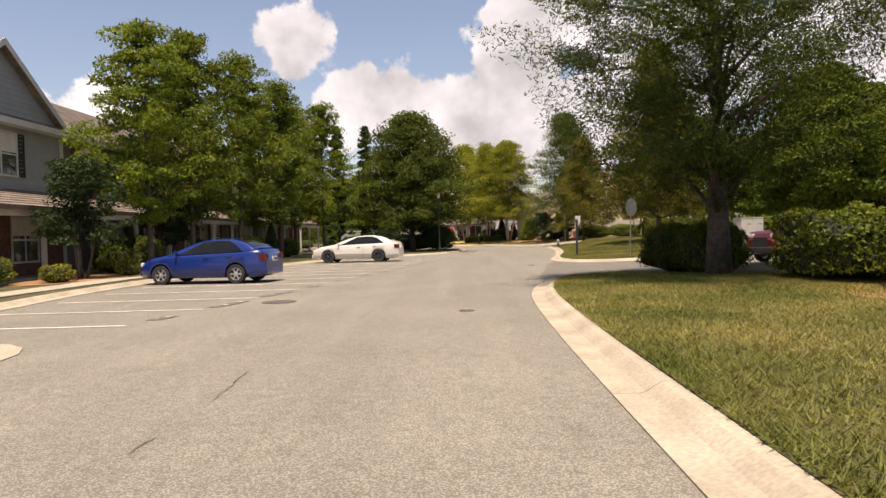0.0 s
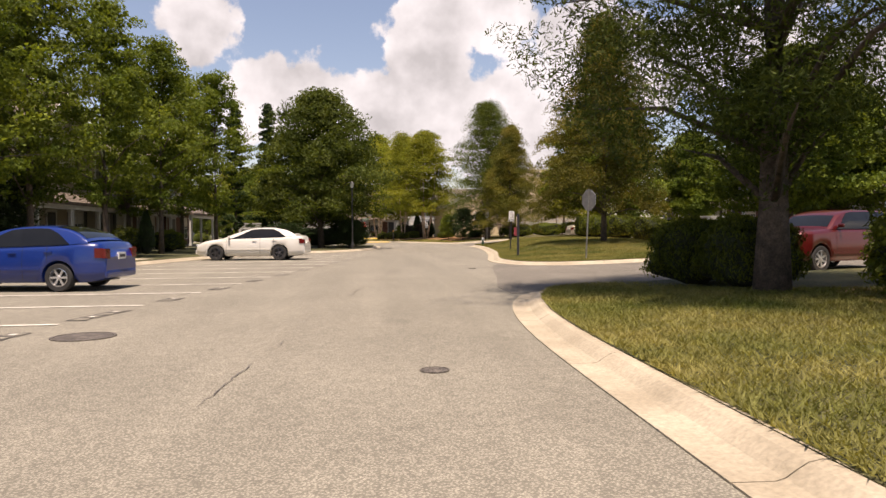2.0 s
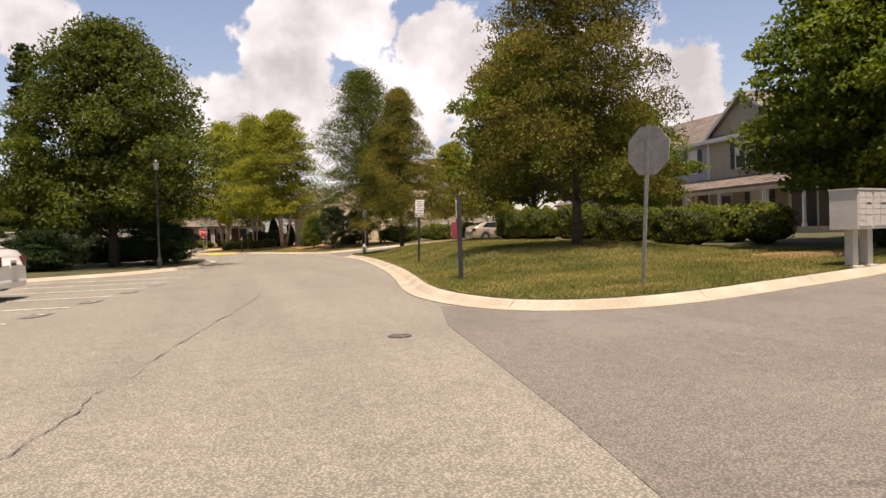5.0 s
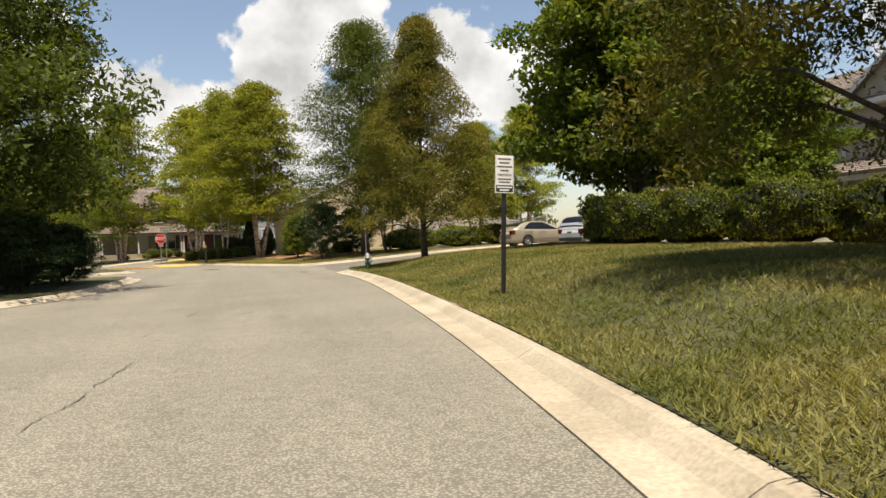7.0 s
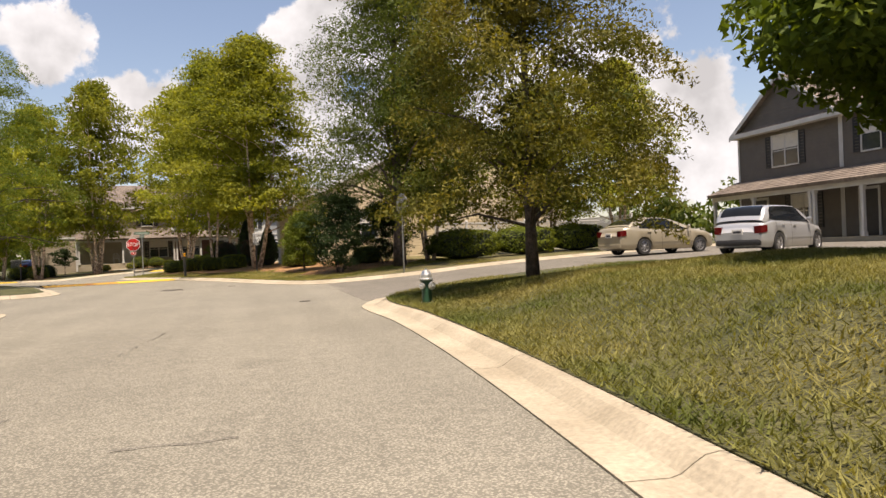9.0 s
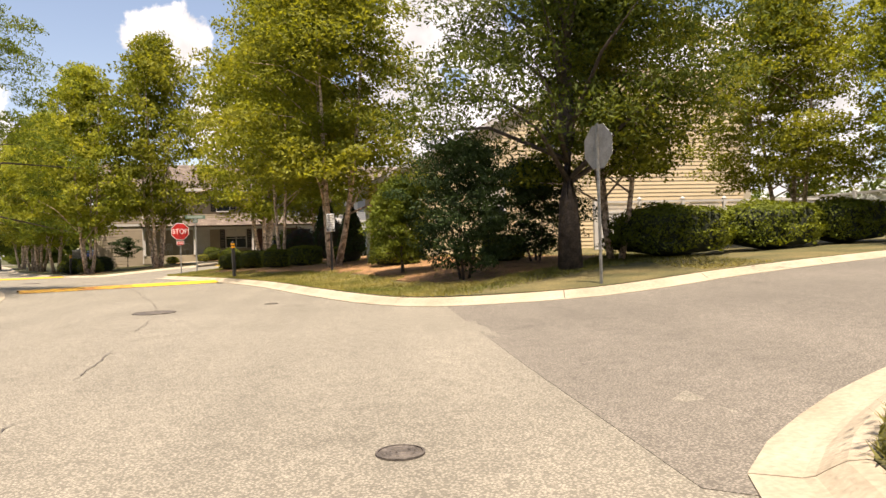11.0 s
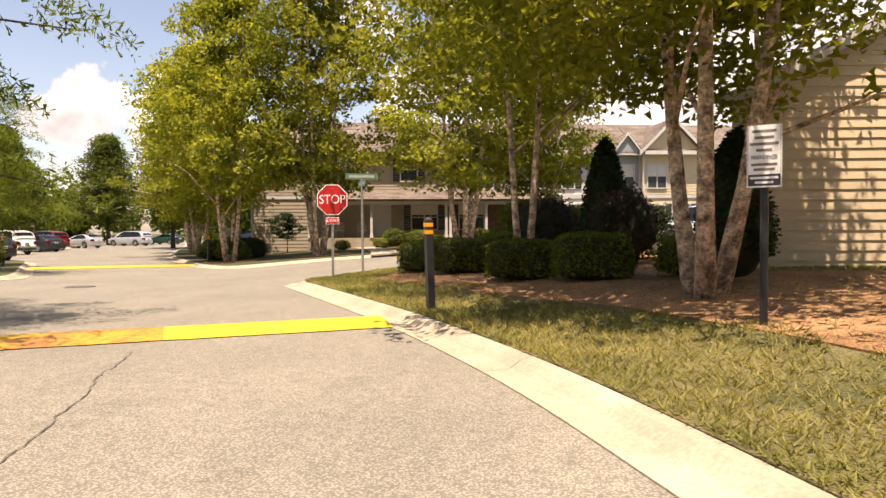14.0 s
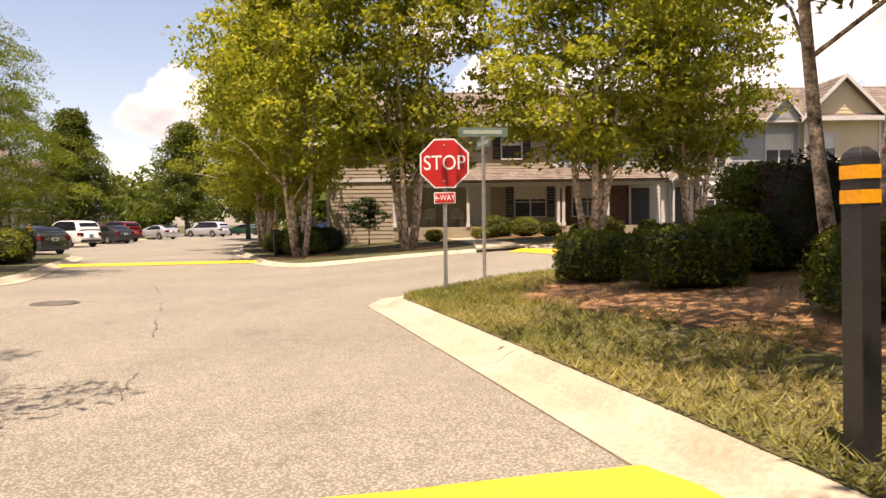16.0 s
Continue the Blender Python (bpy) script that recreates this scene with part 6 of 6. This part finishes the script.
def pet_station(m):
    s = thing("pet_waste_station", "leaning dark post with arched brown notice and red bag box", "notice post", "", m)
    part("post", boxes((-0.05, -0.05, -0.4, 0.05, 0.05, 1.76)), BLACK, s, bevel=0.006)
    part("post_cap", boxes((-0.055, -0.055, 1.762, 0.055, 0.055, 1.80)), BLACK, s, bevel=0.008)

    def arch(w, z0, z1):
        r = w * 0.62
        return [(-w, z0), (w, z0), (w, z1 - r * 0.9)] + [(w * 0.72 * math.cos(a), z1 - r * 0.75 + r * 0.75 * math.sin(a)) for a in np.linspace(0.15, math.pi - 0.15, 9)] + [(-w, z1 - r * 0.9)]

    part("notice_border", prism(bmesh.new(), arch(0.125, 1.29, 1.70), -0.062, -0.052), CREAM_TEXT, s)
    part("notice_face", prism(bmesh.new(), arch(0.115, 1.30, 1.69), -0.066, -0.0622), BROWN_SIGN, s)
    for z, f in ((1.585, 0.085), (1.553, 0.06), (1.372, 0.06), (1.345, 0.05), (1.32, 0.06)):
        part("print_line", boxes((-f, -0.068, z - 0.008, f, -0.0662, z + 0.008)), CREAM_TEXT, s)
    part("pictogram", boxes((-0.035, -0.068, 1.40, -0.012, -0.0662, 1.52), (0.012, -0.068, 1.40, 0.045, -0.0662, 1.45)), CREAM_TEXT, s)
    part("bag_box", boxes((-0.10, -0.17, 0.86, 0.10, -0.052, 1.22)), mat("faded_red_box", (0.17, 0.02, 0.025), 0.5, 0.1, 5.0, 30.0), s, bevel=0.012)
    part("box_label", boxes((-0.075, -0.173, 1.08, 0.075, -0.1702, 1.19)), GREY_METAL, s)
    part("bag_flap", boxes((-0.06, -0.18, 0.93, 0.06, -0.1705, 1.02)), mat("pink_flap", (0.65, 0.22, 0.25), 0.6, 0.1, 5.0, 30.0), s)


pet_station(stand(8.35, 35.4, -105) @ pose(0, 0, 0, 0, -4, 0))


def hydrant(m):
    h = thing("fire_hydrant", "dark green fire hydrant with silver bonnet and caps", "hydrant", "", m)
    part("barrel", lathe(bmesh.new(), [(0.15, -0.1), (0.15, 0.03), (0.105, 0.04), (0.10, 0.46), (0.135, 0.475), (0.135, 0.505)], 20), HYD_GREEN, h, smooth=False)
    part("bonnet", lathe(bmesh.new(), [(0.15, 0.507), (0.15, 0.535), (0.118, 0.55), (0.115, 0.62), (0.085, 0.685), (0.05, 0.71), (0.028, 0.715), (0.028, 0.75)], 20), SILVER, h)
    for a, r, l in ((70, 0.075, 0.17), (-20, 0.055, 0.16), (160, 0.055, 0.16)):
        q = pose(0, 0, 0.385, 0, 0, a) @ pose(0, 0, 0, -90, 0, 0)
        part("nozzle", lathe(bmesh.new(), [(r * 0.85, 0.05), (r * 0.85, l - 0.05)], 14, q), HYD_GREEN, h)
        part("cap", lathe(bmesh.new(), [(r * 1.08, l - 0.05), (r * 1.15, l - 0.02), (r * 1.1, l + 0.01), (r * 0.35, l + 0.02), (r * 0.3, l + 0.05)], 14, q), SILVER, h)
    for k in range(8):
        a = k * math.pi / 4
        part("flange_bolt", lathe(bmesh.new(), [(0.011, 0.03), (0.011, 0.055)], 6, pose(0.128 * math.cos(a), 0.128 * math.sin(a), 0)), STEEL, h)


hydrant(stand(10.36, 58.4, 145) @ Matrix.Diagonal((0.82, 0.82, 0.82, 1)))


def mailboxes(m):
    s = thing("mailbox_cluster", "two grey metal cluster mailboxes on pedestals", "mailbox", "", m)
    for k in (0, 1):
        x = k * 0.52
        part("pedestal", boxes((x - 0.09, -0.07, -0.1, x + 0.09, 0.07, 0.70), (x - 0.16, -0.14, -0.1, x + 0.16, 0.14, 0.03)), MAILBOX, s)
        cab = part("cabinet", boxes((x - 0.255, -0.24, 0.70, x + 0.255, 0.24, 1.42)), MAILBOX, s, bevel=0.008)
        part("cabinet_roof", boxes((x - 0.27, -0.26, 1.422, x + 0.27, 0.25, 1.45)), MAILBOX, s)
        for c in range(2):
            for r in range(6):
                z = 0.76 + r * 0.105
                if c == 1 and r < 2:
                    continue
                d = part("mail_door", boxes((x - 0.225 + c * 0.23, -0.252, z, x - 0.01 + c * 0.23, -0.2405, z + 0.095)), MAILBOX, cab)
        part("parcel_door", boxes((x + 0.005, -0.252, 0.76, x + 0.22, -0.2405, 0.95)), MAILBOX, cab)
        part("slot", boxes((x + 0.03, -0.256, 1.16, x + 0.19, -0.2525, 1.19)), DARK_TEXT, cab)


mailboxes(stand(15.2, 32.0, 18) @ Matrix.Diagonal((1.14, 1.1, 1.04, 1)))


def lantern_post(m, height, label, material=BLACK):
    s = thing("lamp_post", label, "street lamp", "", m)
    bm = bmesh.new()
    lathe(bm, [(0.11, -0.2), (0.11, 0.25), (0.065, 0.4), (0.045, 0.6), (0.038, height - 0.55), (0.05, height - 0.5), (0.04, height - 0.46)], 14)
    part("pole", bm, material, s)
    part("lantern_frame", lathe(bmesh.new(), [(0.07, height - 0.45), (0.085, height - 0.43), (0.085, height - 0.42)], 6), material, s)
    part("lantern_glass", lathe(bmesh.new(), [(0.075, height - 0.418), (0.125, height - 0.14)], 6), mat("frosted_glass", (0.5, 0.5, 0.47), 0.4, 0.05, 4.0, 30.0), s)
    part("lantern_cap", lathe(bmesh.new(), [(0.155, height - 0.138), (0.10, height - 0.06), (0.02, height)], 6), material, s)


lantern_post(stand(0.84, 51.0), 4.3, "slender black lamp post with a glass lantern")


def white_pole(m):
    s = thing("light_pole", "plain square white light pole", "street lamp", "", m)
    part("pole", boxes((-0.085, -0.085, -0.2, 0.085, 0.085, 4.8)), WHITE, s, bevel=0.01)
    part("base_plate", boxes((-0.18, -0.18, -0.1, 0.18, 0.18, 0.05)), CONCRETE, s)
    part("arm", boxes((-0.05, -0.05, 4.802, 0.5, 0.05, 4.88)), WHITE, s)
    part("lamp_head", boxes((0.35, -0.14, 4.72, 0.85, 0.14, 4.8)), GREY_METAL, s, bevel=0.015)


white_pole(stand(12.2, 98.0))


def ac_unit(m):
    s = thing("air_conditioner", "grey outdoor air-conditioning unit by the house wall", "air conditioner", "", m)
    part("pad", boxes((-0.5, -0.5, -0.1, 0.5, 0.5, 0.06)), CONCRETE, s)
    part("casing", boxes((-0.38, -0.38, 0.062, 0.38, 0.38, 0.85)), GREY_METAL, s, bevel=0.009)
    for k in range(9):
        part("louvre", boxes((-0.385, -0.385, 0.14 + k * 0.07, 0.385, -0.3805, 0.165 + k * 0.07)), SHUTTER, s)
    part("fan_grille", lathe(bmesh.new(), [(0.33, 0.852), (0.33, 0.87), (0.05, 0.885)], 20), SHUTTER, s)


ac_unit(NORTH @ pose(-11.4, 1.6, -0.15))


def garden_chair(m):
    s = thing("garden_chair", "white metal garden chair on the porch", "chair", "porch chairs", m)
    part("seat", boxes((-0.24, -0.24, 0.40, 0.24, 0.24, 0.43)), WHITE, s, bevel=0.008)
    for x, y in ((-0.22, -0.22), (0.22, -0.22), (-0.22, 0.22), (0.22, 0.22)):
        part("leg", tube(bmesh.new(), [(x, y, 0), (x * 0.95, y * 0.95, 0.4)], [0.014, 0.014], 8), WHITE, s)
    bm = tube(bmesh.new(), [(-0.24, 0.24, 0.4), (-0.24, 0.28, 0.75), (-0.15, 0.29, 0.86), (0.15, 0.29, 0.86), (0.24, 0.28, 0.75), (0.24, 0.24, 0.4)], [0.014] * 6, 8)
    part("back_frame", bm, WHITE, s)
    for k in range(4):
        x = -0.14 + k * 0.093
        part("back_slat", tube(bmesh.new(), [(x, 0.25, 0.42), (x, 0.285, 0.85)], [0.009, 0.009], 6), WHITE, s)
    for x in (-0.25, 0.25):
        part("arm", tube(bmesh.new(), [(x, 0.26, 0.64), (x, -0.2, 0.64), (x, -0.22, 0.42)], [0.013] * 3, 8), WHITE, s)


for x, t in ((-5.0, 20), (-3.6, -15)):
    garden_chair(NORTH @ pose(x, -1.0, 0.08, 0, 0, t + 180))


def door_steps(m):
    s = thing("door_steps", "concrete steps up to the front porch", "steps", "", m)
    for k in range(3):
        part("step", boxes((-0.6, -0.9 + k * 0.3, -0.55, 0.6, -0.6 + k * 0.3, -0.35 + k * 0.17)), CONCRETE, s, bevel=0.01)


door_steps(NORTH @ pose(-1.7, -1.85, -0.02))
# small topiary tree by the side wall
put(tree("lollipop_holly", "small round-headed holly on a thin trunk", 2.1, 0.95, 0.75, "broad", L_DARK, BARK, 60, 60, 0.09, seed=51, trunk_r=0.04), [(-7.6, 111.6, 1.0, 1.0, 0)])

# ---- far woods, grass, litter ----
def far_woods():
    pts, up = [], []
    rnd = random.Random(5)
    for k in range(150):
        a = radians(rnd.uniform(-75, 75))
        d = rnd.uniform(175, 270)
        h, r = rnd.uniform(9, 17), rnd.uniform(4, 7)
        cx, cy = 5 + d * math.sin(a), 30 + d * math.cos(a)
        n = 420
        q = RNG.normal(size=(n, 3))
        q /= np.linalg.norm(q, axis=1)[:, None]
        lump = 1 + 0.3 * np.sin(q[:, :1] * 5 + k) * np.cos(q[:, 2:] * 4)
        pts.append(q * np.array([r, r, h / 2]) * lump * RNG.uniform(0.7, 1, (n, 1)) + np.array([cx, cy, h / 2 - 0.5]))
        up.append(q)
    ob = new("far_woods", leaf_mesh("far_woods", np.concatenate(pts), 1.5, 0.7, L_OAK, 0.5, np.concatenate(up)))
    tagged(ob, "distant belt of dark green broadleaf woods", "woods", kind="stuff")


far_woods()


def inside_many(poly, xy):
    hit = np.zeros(len(xy), bool)
    x, y = xy[:, 0], xy[:, 1]
    for (xi, yi), (xj, yj) in zip(poly, poly[-1:] + poly[:-1]):
        if yi != yj:
            hit ^= ((yi > y) != (yj > y)) & (x < (xj - xi) * (y - yi) / (yj - yi) + xi)
    return hit


def grass():
    rnd = np.random.default_rng(3)
    areas = [("east_lawn", K1, 2.5, 20.5, 26.0, 175000), ("middle_lawn", K2, 29, 64, 22.0, 360000), ("corner_lawn", K3, 71, 94, 16.0, 150000)]
    for name, line, y0, y1, xmax, n in areas:
        out = []
        # denser towards the kerb, thinning out behind it
        near = [p for p in line if y0 <= p.y <= y1 and p.x < xmax]
        k = rnd.integers(0, len(near), n)
        c = np.array([(p.x, p.y) for p in near])[k]
        d = 0.47 + 8.5 * rnd.random(n) ** 1.25
        a = rnd.uniform(-0.9, 0.9, n)
        way = np.array([tuple(v - u) for u, v in zip(near, near[1:] + [near[-1] + (near[-1] - near[-2])])])
        way /= np.linalg.norm(way, axis=1)[:, None]
        way = way[k]
        xy = c + np.column_stack([way[:, 1], -way[:, 0]]) * d[:, None] + way * a[:, None]
        keep = inside_many(LAWN_POLY[name], xy)
        if name == "corner_lawn":
            rag = 0.35 * np.sin(xy[:, :1] * 3.1) * np.cos(xy[:, 1:] * 2.7)
            keep &= ~inside_many(STRAW_BED, xy + rag) | (rnd.random(n) < 0.05)
        out += [tuple(q) for q in xy[keep]]
        n = len(out)
        xy = np.array(out)
        z = np.array([lawn_z(x, y) for x, y in out])
        h = rnd.uniform(0.025, 0.075, n)
        a = rnd.uniform(0, 2 * math.pi, n)
        w = rnd.uniform(0.005, 0.011, n)
        lean = rnd.uniform(-0.085, 0.085, (n, 2))
        base = np.column_stack([xy, z + 0.004])
        side = np.column_stack([np.cos(a) * w, np.sin(a) * w, np.zeros(n)])
        tip = base + np.column_stack([lean, h])
        v = np.stack([base - side, base + side, tip], 1).reshape(-1, 3)
        me = bpy.data.meshes.new("grass")
        me.vertices.add(3 * n)
        me.vertices.foreach_set("co", v.astype(np.float32).ravel())
        me.loops.add(3 * n)
        me.loops.foreach_set("vertex_index", np.arange(3 * n, dtype=np.int32))
        me.polygons.add(n)
        me.polygons.foreach_set("loop_start", np.arange(0, 3 * n, 3, dtype=np.int32))
        me.update(calc_edges=True)
        me.materials.append(BLADE_DRY if name == "corner_lawn" else BLADE)
        tagged(new("grass", me), "short mown grass blades, green and straw-coloured", "grass", kind="stuff")


grass()


def litter():
    n, pts = 60000, []
    for _ in range(n):
        x, y = random.uniform(2, 16), random.uniform(74.4, 97.6)
        if inside(STRAW_BED, x, y):
            pts.append((x, y, lawn_z(x, y) + random.uniform(0.0, 0.05)))
    ob = new("straw_litter", leaf_mesh("straw_litter", pts, 0.13, 0.06, STRAW, 0.8, np.array([[0, 0, 1.0]])))
    tagged(ob, "loose brown pine needles and dry leaves", "mulch", kind="stuff")


litter()
